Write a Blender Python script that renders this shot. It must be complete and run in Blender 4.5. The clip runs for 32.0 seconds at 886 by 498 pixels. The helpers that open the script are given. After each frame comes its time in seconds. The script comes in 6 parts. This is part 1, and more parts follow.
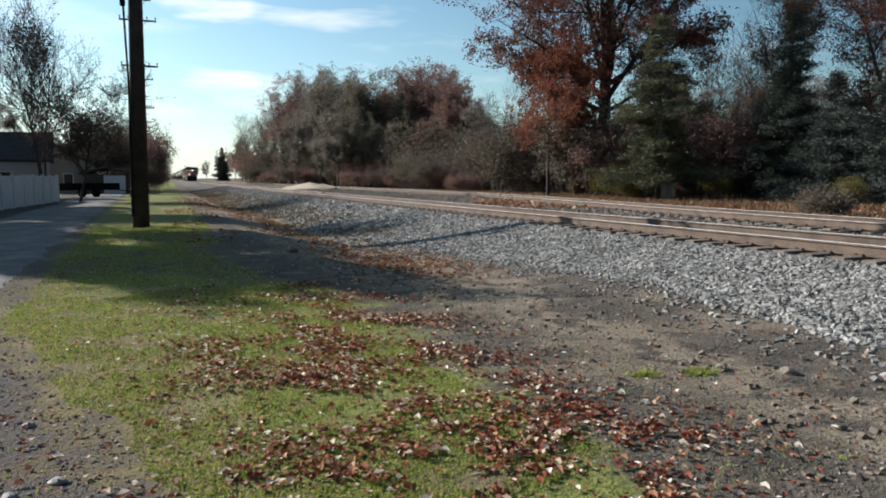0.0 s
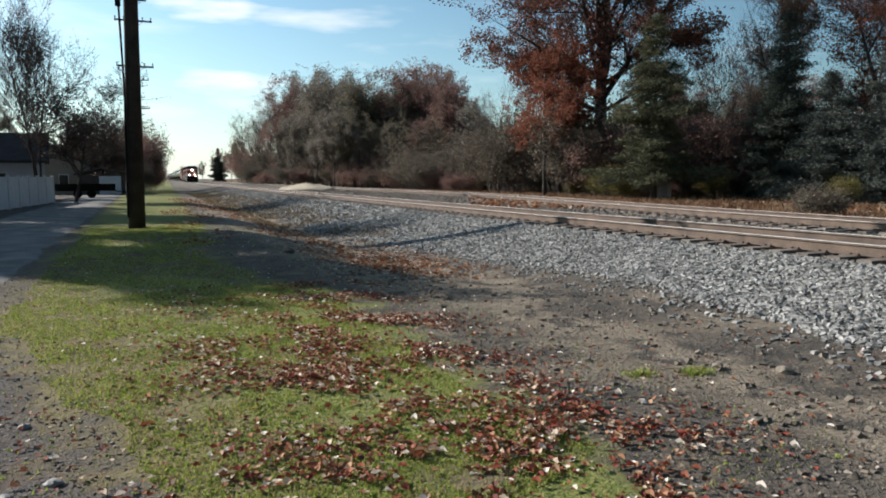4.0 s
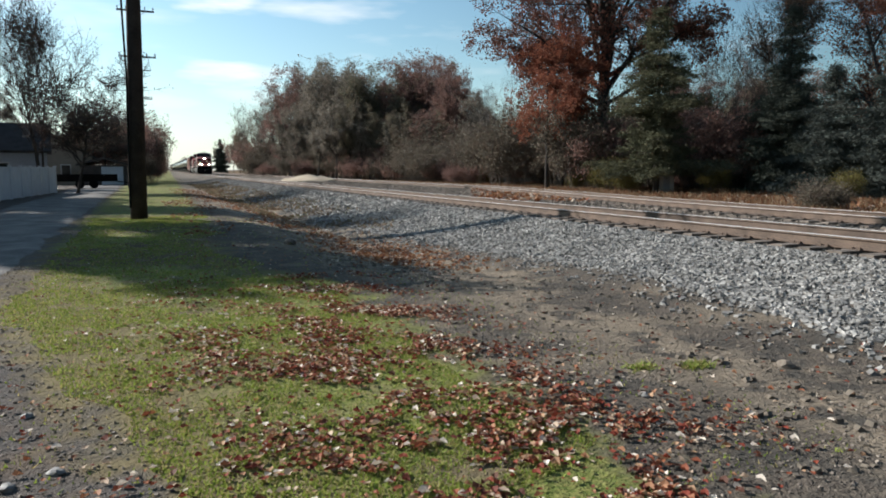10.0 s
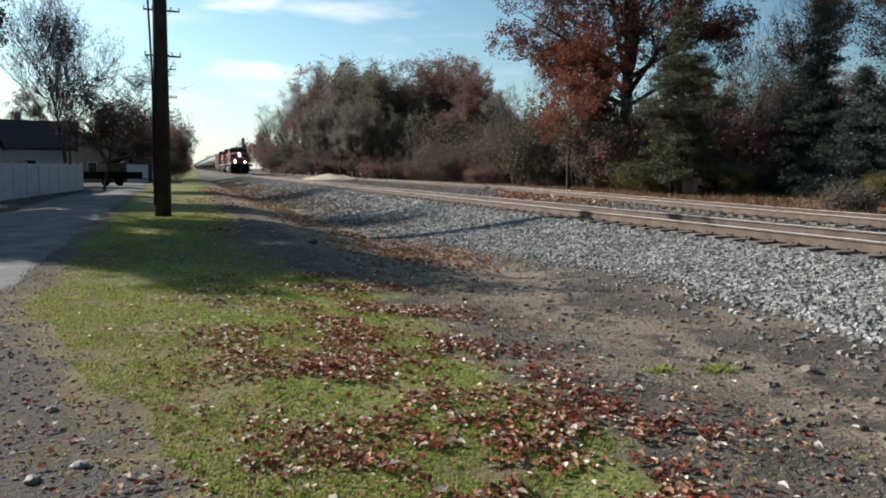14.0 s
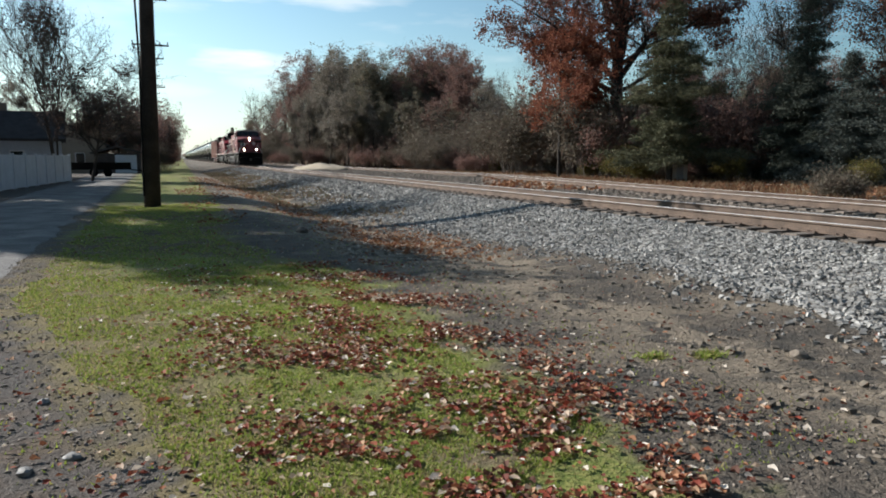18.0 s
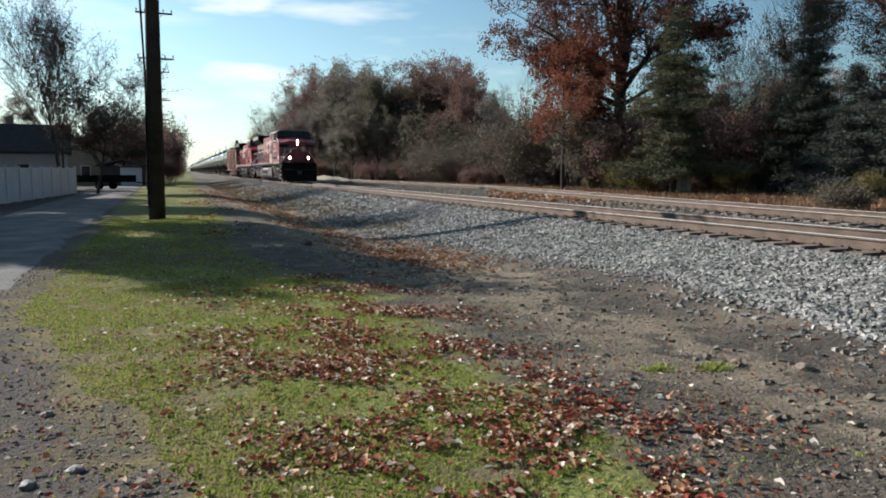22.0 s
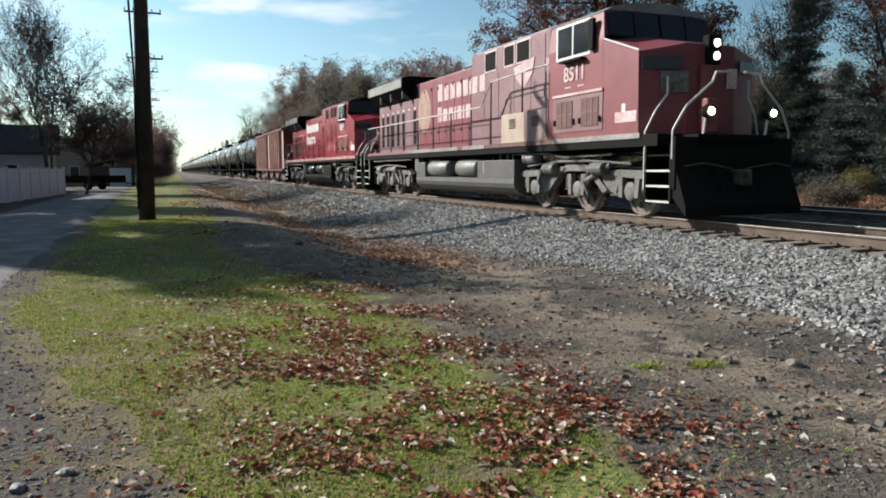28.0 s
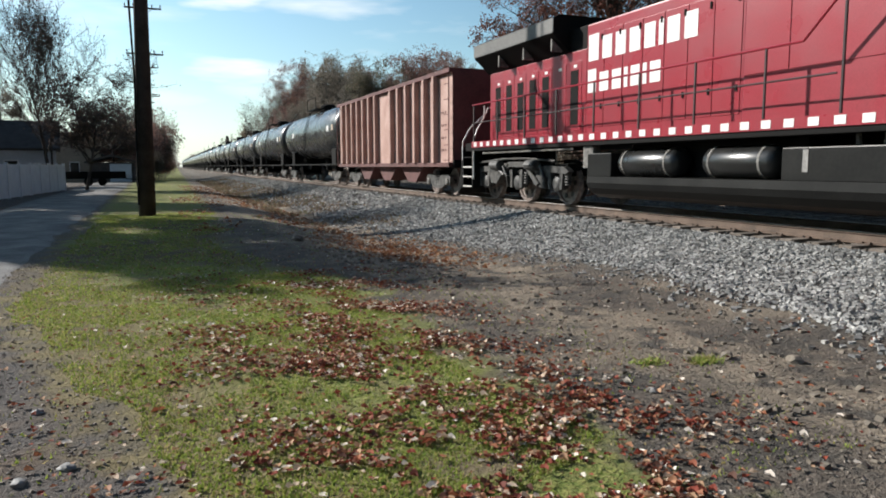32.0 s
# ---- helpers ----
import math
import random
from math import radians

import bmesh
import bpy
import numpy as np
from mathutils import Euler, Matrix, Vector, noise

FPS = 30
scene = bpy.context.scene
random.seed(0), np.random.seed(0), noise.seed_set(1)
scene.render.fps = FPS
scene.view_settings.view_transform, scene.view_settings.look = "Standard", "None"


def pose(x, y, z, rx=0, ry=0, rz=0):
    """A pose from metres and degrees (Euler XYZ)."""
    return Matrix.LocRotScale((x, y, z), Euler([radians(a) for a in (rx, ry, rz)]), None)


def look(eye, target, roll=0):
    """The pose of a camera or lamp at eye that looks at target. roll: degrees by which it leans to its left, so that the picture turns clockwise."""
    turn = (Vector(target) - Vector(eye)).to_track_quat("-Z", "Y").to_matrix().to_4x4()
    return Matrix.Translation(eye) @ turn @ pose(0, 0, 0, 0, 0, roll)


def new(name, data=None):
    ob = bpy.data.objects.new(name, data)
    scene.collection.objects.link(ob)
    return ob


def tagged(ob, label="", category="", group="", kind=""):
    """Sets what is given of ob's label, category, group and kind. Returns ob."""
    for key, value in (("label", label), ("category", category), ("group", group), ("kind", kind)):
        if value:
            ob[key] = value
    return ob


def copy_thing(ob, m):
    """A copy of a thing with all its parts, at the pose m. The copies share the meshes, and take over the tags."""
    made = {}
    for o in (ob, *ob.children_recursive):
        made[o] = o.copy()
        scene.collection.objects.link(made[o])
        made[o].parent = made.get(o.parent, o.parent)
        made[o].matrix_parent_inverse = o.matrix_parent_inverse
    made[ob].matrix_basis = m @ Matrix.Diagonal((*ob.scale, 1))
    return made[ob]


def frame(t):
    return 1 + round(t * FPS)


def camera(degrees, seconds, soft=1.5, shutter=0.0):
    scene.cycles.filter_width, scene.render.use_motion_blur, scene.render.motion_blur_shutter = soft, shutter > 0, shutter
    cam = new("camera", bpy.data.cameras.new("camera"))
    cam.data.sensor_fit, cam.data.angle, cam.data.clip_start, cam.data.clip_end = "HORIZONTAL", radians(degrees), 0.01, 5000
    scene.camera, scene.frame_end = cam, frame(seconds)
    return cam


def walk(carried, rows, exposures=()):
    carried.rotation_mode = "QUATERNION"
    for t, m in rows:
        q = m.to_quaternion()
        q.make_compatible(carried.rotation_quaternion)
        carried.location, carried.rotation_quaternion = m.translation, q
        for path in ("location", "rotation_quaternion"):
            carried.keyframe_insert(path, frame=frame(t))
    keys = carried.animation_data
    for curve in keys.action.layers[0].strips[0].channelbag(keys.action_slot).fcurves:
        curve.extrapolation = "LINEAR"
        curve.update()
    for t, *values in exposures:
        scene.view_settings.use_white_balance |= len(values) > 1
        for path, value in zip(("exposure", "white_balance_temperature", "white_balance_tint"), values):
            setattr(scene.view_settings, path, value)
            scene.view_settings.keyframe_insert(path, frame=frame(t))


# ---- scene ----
# Railway beside a village street. y runs along the track away from the camera, x towards the track, z up.
EYE = (0.0, 0.0, 1.65)
cam = camera(63.84, 32.0, soft=1.85)


def aim(turn, down, lean):
    """Camera pose: turn to the right of y, tilt below the horizon, lean."""
    a, b = radians(turn), radians(down)
    ahead = Vector((math.sin(a) * math.cos(b), math.cos(a) * math.cos(b), -math.sin(b)))
    return look(EYE, Vector(EYE) + ahead, -lean)


# seconds, turn, tilt, lean of a camera held by hand on one spot
HELD = [
    (0, 22.58, 5.73, 0.12), (0.5, 22.59, 5.61, 0.16), (1, 22.72, 5.59, 0.09), (1.5, 22.78, 5.56, 0.17),
    (2, 22.9, 5.47, 0.16), (2.5, 22.76, 5.57, 0.09), (3, 22.81, 5.68, 0.16), (3.5, 22.84, 5.71, 0.2),
    (5.5, 22.92, 5.75, 0.25), (6, 22.67, 5.83, 0.19), (6.5, 22.75, 5.93, 0.17), (7, 22.91, 6.16, 0.01),
    (7.5, 22.74, 6.36, -0), (8, 22.73, 6.41, 0.07), (8.5, 22.72, 6.5, -0), (9, 22.85, 6.32, -0.08),
    (9.5, 22.56, 6.3, -0.23), (10, 22.72, 6.34, -0.07), (10.5, 22.65, 6.31, -0.1), (11, 22.49, 6.21, -0.28),
    (11.5, 22.41, 6.12, -0.39), (12, 22.41, 6.3, -0.39), (12.5, 22.09, 6.29, -0.31), (13, 21.34, 6.46, -0.4),
    (13.5, 20.95, 6.27, -0.39), (14, 21.08, 6.34, -0.5), (14.5, 21.14, 6.38, -0.4), (16.5, 21.39, 6.67, -0.13),
    (17, 21.49, 6.94, -0.05), (17.5, 21.57, 7.18, -0.08), (18, 21.78, 7.26, -0.11), (18.5, 21.58, 7.23, -0.05),
    (19, 21.46, 7.08, -0.13), (19.5, 21.65, 6.96, -0.07), (20, 21.64, 6.82, -0.11), (20.5, 21.61, 6.66, -0.07),
    (21, 21.6, 6.44, -0.07), (21.5, 21.54, 6.32, -0.11), (22, 21.47, 6.28, -0.05), (22.5, 21.52, 6.39, -0),
    (23, 21.62, 6.42, 0.07), (23.5, 21.55, 6.31, -0.05), (24, 21.68, 6.24, 0.07), (24.5, 21.77, 6.07, 0.08),
    (25, 21.87, 5.98, 0.13), (25.5, 21.78, 6.06, 0.23), (27.5, 21.86, 6.3, 0.19), (28, 22.16, 6.36, 0.19),
    (28.5, 22.32, 6.49, 0.19), (29, 22.68, 6.54, 0.22), (29.5, 22.74, 6.68, 0.28), (30, 22.56, 6.81, 0.3),
    (30.5, 22.44, 6.74, 0.29), (31, 22.24, 6.61, 0.16), (31.5, 22.31, 6.61, 0.17), (32, 22.13, 6.67, 0.17),
]
walk(cam, [(t, aim(a, b, c)) for t, a, b, c in HELD])

# ---- daylight ----
SUN_TURN, SUN_UP = 43.3, 29.0      # degrees to the left of the track, degrees above the horizon
world = bpy.data.worlds.new("sky")
scene.world = world
world.use_nodes = True
wn, wl = world.node_tree.nodes, world.node_tree.links
wn.clear()
w_out = wn.new("ShaderNodeOutputWorld")
w_bg = wn.new("ShaderNodeBackground")
w_sky = wn.new("ShaderNodeTexSky")
w_sky.sky_type, w_sky.sun_disc = "NISHITA", False
w_sky.sun_elevation, w_sky.sun_rotation = radians(SUN_UP), radians(-SUN_TURN)
w_sky.air_density, w_sky.dust_density, w_sky.ozone_density = 1.0, 0.6, 1.2
w_bg.inputs["Strength"].default_value = 0.124


def w_math(op, a, b=0.0, clamp=False):
    t = wn.new("ShaderNodeMath")
    t.operation, t.use_clamp = op, clamp
    for s, v in zip(t.inputs, (a, b)):
        if isinstance(v, (int, float)):
            s.default_value = v
        else:
            wl.new(v, s)
    return t.outputs[0]


def w_mix(kind, f, a, b):
    t = wn.new("ShaderNodeMix")
    t.data_type, t.blend_type = "RGBA", kind
    for s, v in (("Factor", f), ("A", a), ("B", b)):
        if isinstance(v, (int, float, tuple)):
            t.inputs[s].default_value = v
        else:
            wl.new(v, t.inputs[s])
    return t.outputs["Result"]


w_tex = wn.new("ShaderNodeTexCoord")
w_sep = wn.new("ShaderNodeSeparateXYZ")
wl.new(w_tex.outputs["Generated"], w_sep.inputs[0])
w_turn = w_math("MULTIPLY", w_math("ARCTAN2", w_sep.outputs["X"], w_sep.outputs["Y"]), 57.2958)
w_up = w_math("MULTIPLY", w_math("ARCSINE", w_sep.outputs["Z"]), 57.2958)
w_place = wn.new("ShaderNodeCombineXYZ")
wl.new(w_math("MULTIPLY", w_turn, 0.12), w_place.inputs[0])
wl.new(w_math("MULTIPLY", w_up, 0.55), w_place.inputs[1])
w_noise = wn.new("ShaderNodeTexNoise")
w_noise.inputs["Scale"].default_value, w_noise.inputs["Detail"].default_value = 1.3, 7
wl.new(w_place.outputs[0], w_noise.inputs["Vector"])
# thin fair-weather clouds: turn, height, half width, half depth in degrees, thickness
w_cloud = w_math("MULTIPLY", w_math("SUBTRACT", w_noise.outputs["Fac"], 0.56), 1.2, True)
for turn, up, wide, deep, thick in ((5.2, 12.6, 4.2, 1.1, 1.5), (13.5, 12.0, 7.5, 0.9, 0.8), (7.0, 7.1, 5.0, 1.0, 1.2), (7.5, 5.6, 3.5, 0.7, 0.6), (-4.0, 11.2, 6.0, 1.4, 0.5), (2.0, 5.0, 3.0, 0.6, 0.5), (24, 14.4, 6, 0.8, 0.5)):
    a = w_math("DIVIDE", w_math("SUBTRACT", w_turn, turn), wide)
    b = w_math("DIVIDE", w_math("SUBTRACT", w_up, up), deep)
    q = w_math("ADD", w_math("MULTIPLY", a, a), w_math("MULTIPLY", b, b))
    q = w_math("ADD", q, w_math("MULTIPLY", w_math("SUBTRACT", w_noise.outputs["Fac"], 0.5), -4.0))
    q = w_math("MULTIPLY", w_math("SUBTRACT", 1.0, q), thick * 0.6, True)
    w_cloud = w_math("MAXIMUM", w_cloud, q)
w_tint = w_mix("MULTIPLY", 1.0, w_sky.outputs[0], (0.80, 1.0, 1.0, 1))
w_haze = w_math("MULTIPLY", w_math("POWER", 2.718, w_math("MULTIPLY", w_math("ABSOLUTE", w_up), -0.22)), 0.8, True)
# the haze is brightest towards the sun
w_side = w_math("COSINE", w_math("MULTIPLY", w_math("ADD", w_turn, SUN_TURN), 0.01745))
w_haze = w_math("MULTIPLY", w_haze, w_math("ADD", 0.12, w_math("MULTIPLY", w_side, 0.95, True)), True)
w_tint = w_mix("MIX", w_haze, w_tint, (6.4, 6.75, 7.0, 1))
# the sky fades away from the sun
w_fade = w_math("ADD", 0.64, w_math("MULTIPLY", w_side, 0.4))
w_grey = wn.new("ShaderNodeCombineXYZ")
for k in range(3):
    wl.new(w_fade, w_grey.inputs[k])
w_tint = w_mix("MULTIPLY", 1.0, w_tint, w_grey.outputs[0])
w_col = w_mix("MIX", w_math("MULTIPLY", w_cloud, 0.75, True), w_tint, (7.2, 7.3, 7.3, 1))
wl.new(w_col, w_bg.inputs[0])
wl.new(w_bg.outputs[0], w_out.inputs[0])
sun_data = bpy.data.lights.new("sun", "SUN")
sun_data.energy, sun_data.angle, sun_data.color = 5.5, radians(0.55), (1.0, 0.955, 0.9)
sun = new("sun", sun_data)
sa, se = radians(SUN_TURN), radians(SUN_UP)
sun.matrix_world = look((-60 * math.sin(sa), 60 * math.cos(sa), 60 * math.tan(se)), (0, 0, 0))
scene.view_settings.exposure = 0.45

# ---- materials ----


def srgb(r, g, b):
    return tuple(((c / 255) / 12.92 if c / 255 <= 0.04045 else ((c / 255 + 0.055) / 1.055) ** 2.4) for c in (r, g, b)) + (1.0,)


def mat(name, base, dark=None, rough=0.8, metal=0.0, grain=30.0, stain=2.0, bump=0.3, mix=0.5, rnd=0.0, island=0.0, trans=0.0, dist=0.01, spec=0.5):
    """Two colours mixed by stains and grain at real-world size, with fine relief. rnd, island: brightness change per object or per piece."""
    m = bpy.data.materials.new(name)
    m.use_nodes = True
    n, l = m.node_tree.nodes, m.node_tree.links
    bsdf = n["Principled BSDF"]
    bsdf.inputs["Metallic"].default_value = metal
    bsdf.inputs["Specular IOR Level"].default_value = spec
    dark = dark or tuple(c * 0.6 for c in base[:3]) + (1,)
    geo = n.new("ShaderNodeNewGeometry")
    tex = n.new("ShaderNodeTexCoord")
    n1 = n.new("ShaderNodeTexNoise")
    n1.inputs["Scale"].default_value, n1.inputs["Detail"].default_value = stain, 6
    n2 = n.new("ShaderNodeTexNoise")
    n2.inputs["Scale"].default_value, n2.inputs["Detail"].default_value = grain, 4
    l.new(tex.outputs["Object"], n1.inputs["Vector"])
    l.new(tex.outputs["Object"], n2.inputs["Vector"])
    add = n.new("ShaderNodeMath")
    add.operation = "ADD"
    l.new(n1.outputs["Fac"], add.inputs[0])
    l.new(n2.outputs["Fac"], add.inputs[1])
    ramp = n.new("ShaderNodeMapRange")
    ramp.inputs["From Min"].default_value, ramp.inputs["From Max"].default_value = 0.75, 1.25
    ramp.inputs["To Max"].default_value = 1.0
    l.new(add.outputs[0], ramp.inputs["Value"])
    power = n.new("ShaderNodeMath")
    power.operation, power.use_clamp = "MULTIPLY", True
    power.inputs[1].default_value = mix * 2
    l.new(ramp.outputs[0], power.inputs[0])
    mx = n.new("ShaderNodeMix")
    mx.data_type = "RGBA"
    mx.inputs["A"].default_value, mx.inputs["B"].default_value = base, dark
    l.new(power.outputs[0], mx.inputs["Factor"])
    colour = mx.outputs["Result"]
    if rnd or island:
        info = n.new("ShaderNodeObjectInfo")
        src = geo.outputs["Random Per Island"] if island else info.outputs["Random"]
        amount = island or rnd
        rr = n.new("ShaderNodeMapRange")
        rr.inputs["To Min"].default_value, rr.inputs["To Max"].default_value = 1 - amount, 1 + amount
        l.new(src, rr.inputs["Value"])
        hs = n.new("ShaderNodeHueSaturation")
        l.new(rr.outputs[0], hs.inputs["Value"])
        l.new(colour, hs.inputs["Color"])
        colour = hs.outputs["Color"]
    l.new(colour, bsdf.inputs["Base Color"])
    r2 = n.new("ShaderNodeMapRange")
    r2.inputs["To Min"].default_value, r2.inputs["To Max"].default_value = max(0.02, rough - 0.12), min(1, rough + 0.12)
    l.new(n1.outputs["Fac"], r2.inputs["Value"])
    l.new(r2.outputs[0], bsdf.inputs["Roughness"])
    if bump:
        b = n.new("ShaderNodeBump")
        b.inputs["Strength"].default_value, b.inputs["Distance"].default_value = bump, dist
        l.new(n2.outputs["Fac"], b.inputs["Height"])
        l.new(b.outputs[0], bsdf.inputs["Normal"])
    if trans:
        out = n["Material Output"]
        tr = n.new("ShaderNodeBsdfTranslucent")
        l.new(colour, tr.inputs["Color"])
        ms = n.new("ShaderNodeMixShader")
        ms.inputs[0].default_value = trans
        l.new(bsdf.outputs[0], ms.inputs[1])
        l.new(tr.outputs[0], ms.inputs[2])
        l.new(ms.outputs[0], out.inputs["Surface"])
    return m


def glow(name, colour, strength):
    m = bpy.data.materials.new(name)
    m.use_nodes = True
    b = m.node_tree.nodes["Principled BSDF"]
    b.inputs["Base Color"].default_value = (0.8, 0.8, 0.8, 1)
    b.inputs["Emission Color"].default_value, b.inputs["Emission Strength"].default_value = colour, strength
    return m


M = dict(
    rail_side=mat("rusty_rail_steel", (0.15, 0.102, 0.073, 1), (0.07, 0.05, 0.038, 1), 0.8, 0.0, 60, 3, 0.3),
    rail_top=mat("polished_rail_head", (0.85, 0.83, 0.8, 1), (0.7, 0.66, 0.62, 1), 0.4, 0.25, 80, 2, 0.05),
    tie=mat("weathered_tie_wood", (0.18, 0.148, 0.12, 1), (0.075, 0.062, 0.052, 1), 0.9, 0, 40, 5, 0.6, rnd=0.25),
    stone=mat("crushed_limestone", (0.32, 0.31, 0.29, 1), (0.14, 0.136, 0.126, 1), 0.9, 0, 25, 3, 0.4, island=0.55),
    red=mat("faded_red_paint", (0.25, 0.06, 0.066, 1), (0.17, 0.034, 0.04, 1), 0.5, 0, 40, 1.2, 0.03, 0.6),
    red_fresh=mat("bright_red_paint", (0.3, 0.026, 0.04, 1), (0.22, 0.016, 0.027, 1), 0.3, 0, 40, 1.0, 0.02, 0.5),
    black=mat("black_underframe_paint", (0.006, 0.006, 0.006, 1), (0.012, 0.011, 0.01, 1), 0.7, 0, 30, 2, 0.1, spec=0.08),
    grime=mat("grimy_grey_steel", (0.2, 0.19, 0.17, 1), (0.05, 0.045, 0.04, 1), 0.7, 0, 12, 2, 0.3),
    dusty=mat("dusty_grey_paint", (0.3, 0.29, 0.27, 1), (0.17, 0.16, 0.15, 1), 0.65, 0, 20, 1.5, 0.1),
    white=mat("white_paint", (0.75, 0.74, 0.72, 1), (0.6, 0.58, 0.55, 1), 0.5, 0, 40, 2, 0.03),
    glass_dark=mat("dark_cab_glass", (0.02, 0.022, 0.025, 1), (0.03, 0.03, 0.03, 1), 0.12, 0, 20, 2, 0.0),
    wood=mat("dark_weathered_pole_wood", (0.075, 0.058, 0.05, 1), (0.035, 0.028, 0.024, 1), 0.9, 0, 30, 2, 0.5, spec=0.2),
    bark=mat("grey_brown_bark", (0.1, 0.078, 0.06, 1), (0.05, 0.04, 0.032, 1), 0.95, 0, 12, 2, 0.6),
)


# ---- mesh helpers ----


def link_mesh(name, verts, faces, material, parent=None, label="", smooth=False):
    me = bpy.data.meshes.new(name)
    me.from_pydata([tuple(v) for v in verts], [], [tuple(f) for f in faces])
    me.materials.append(material)
    if smooth:
        me.polygons.foreach_set("use_smooth", [True] * len(me.polygons))
    ob = new(name, me)
    if parent:
        ob.parent = parent
    if label:
        ob["label"] = label
    return ob


def part(name, bm, material, parent=None, label="", smooth=False):
    """One bmesh as one mesh object under a thing or a part."""
    me = bpy.data.meshes.new(name)
    bm.normal_update()
    bm.to_mesh(me)
    bm.free()
    me.materials.append(material)
    if smooth:
        me.polygons.foreach_set("use_smooth", [True] * len(me.polygons))
    ob = new(name, me)
    if parent:
        ob.parent = parent
    if label:
        ob["label"] = label
    return ob


def box(bm, x0, y0, z0, x1, y1, z1, bevel=0.0):
    geo = bmesh.ops.create_cube(bm, size=1.0)
    vs = geo["verts"]
    for v in vs:
        v.co = Vector(((x0 + x1) / 2 + v.co.x * (x1 - x0), (y0 + y1) / 2 + v.co.y * (y1 - y0), (z0 + z1) / 2 + v.co.z * (z1 - z0)))
    if bevel:
        es = list({e for v in vs for e in v.link_edges})
        bmesh.ops.bevel(bm, geom=es, offset=bevel, segments=2, affect="EDGES", profile=0.6)
    return bm


def boxes(*rows, bevel=0.0):
    bm = bmesh.new()
    for r in rows:
        box(bm, *r, bevel=bevel)
    return bm


def prism(bm, outline, axis, a, b):
    """Closed outline of (p, q) pairs pushed along an axis from a to b. x: pairs are (y, z); y: pairs are (x, z); z: pairs are (x, y)."""
    def at(p, q, s):
        return {"x": (s, p, q), "y": (p, s, q), "z": (p, q, s)}[axis]
    lo = [bm.verts.new(at(p, q, a)) for p, q in outline]
    hi = [bm.verts.new(at(p, q, b)) for p, q in outline]
    k = len(outline)
    fs = [bm.faces.new(lo), bm.faces.new(hi)]
    for i in range(k):
        fs.append(bm.faces.new((lo[i], lo[(i + 1) % k], hi[(i + 1) % k], hi[i])))
    bmesh.ops.recalc_face_normals(bm, faces=fs)
    return bm


def tube(bm, p, q, r0, r1=None, sides=8):
    """Round bar from p to q, tapered."""
    p, q = Vector(p), Vector(q)
    r1 = r0 if r1 is None else r1
    d = (q - p).normalized()
    u = d.orthogonal().normalized()
    w = d.cross(u)
    ring = []
    for c, r in ((p, r0), (q, r1)):
        ring.append([bm.verts.new(c + (u * math.cos(a) + w * math.sin(a)) * r) for a in (2 * math.pi * i / sides for i in range(sides))])
    for i in range(sides):
        bm.faces.new((ring[0][i], ring[0][(i + 1) % sides], ring[1][(i + 1) % sides], ring[1][i]))
    bm.faces.new(ring[0][::-1])
    bm.faces.new(ring[1])
    return bm


def path_tube(points, r, sides=6, bm=None):
    bm = bm or bmesh.new()
    for a, b in zip(points, points[1:]):
        tube(bm, a, b, r, r, sides)
    return bm


def lathe(bm, profile, axis, centre, sides=20):
    """Profile of (along, radius) turned round an axis through centre."""
    cx, cy, cz = centre
    rings = []
    for s, r in profile:
        ring = []
        for i in range(sides):
            a = 2 * math.pi * i / sides
            c, d = r * math.cos(a), r * math.sin(a)
            ring.append(bm.verts.new({"x": (cx + s, cy + c, cz + d), "y": (cx + c, cy + s, cz + d), "z": (cx + c, cy + d, cz + s)}[axis]))
        rings.append(ring)
    fs = []
    for a, b in zip(rings, rings[1:]):
        for i in range(sides):
            fs.append(bm.faces.new((a[i], a[(i + 1) % sides], b[(i + 1) % sides], b[i])))
    fs.append(bm.faces.new(rings[0][::-1]))
    fs.append(bm.faces.new(rings[-1]))
    bmesh.ops.recalc_face_normals(bm, faces=fs)
    return bm


def empty(name, m=None):
    ob = new(name)
    ob.empty_display_size = 0.5
    if m is not None:
        ob.matrix_basis = m
    return ob

# ---- the line of the track ----
RAIL_Z, BED_Z, TRACK_X = 0.64, 0.42, 10.65      # rail top, top of the ballast, middle of the nearer track beside the camera
BEND, BEND_END = 1.15e-4, 187.0    # gentle curve to the right, then straight on


def track_x(y, off=0.0):
    if y < 0:
        return TRACK_X + off
    if y < BEND_END:
        return TRACK_X + off + BEND * y * y / 2
    return TRACK_X + off + BEND * BEND_END ** 2 / 2 + BEND * BEND_END * (y - BEND_END)


def track_turn(y):
    """Heading of the track at y, in degrees to the right."""
    return math.degrees(math.atan(BEND * min(max(y, 0), BEND_END)))


def lift(s):
    s = min(max(s, 0.0), 1.0)
    return s * s * (3 - 2 * s)


def siding_off(y):
    s = min(max((y - 6) / 40.0, 0), 1)
    return 4.75 + 4.6 * s * s * (3 - 2 * s)


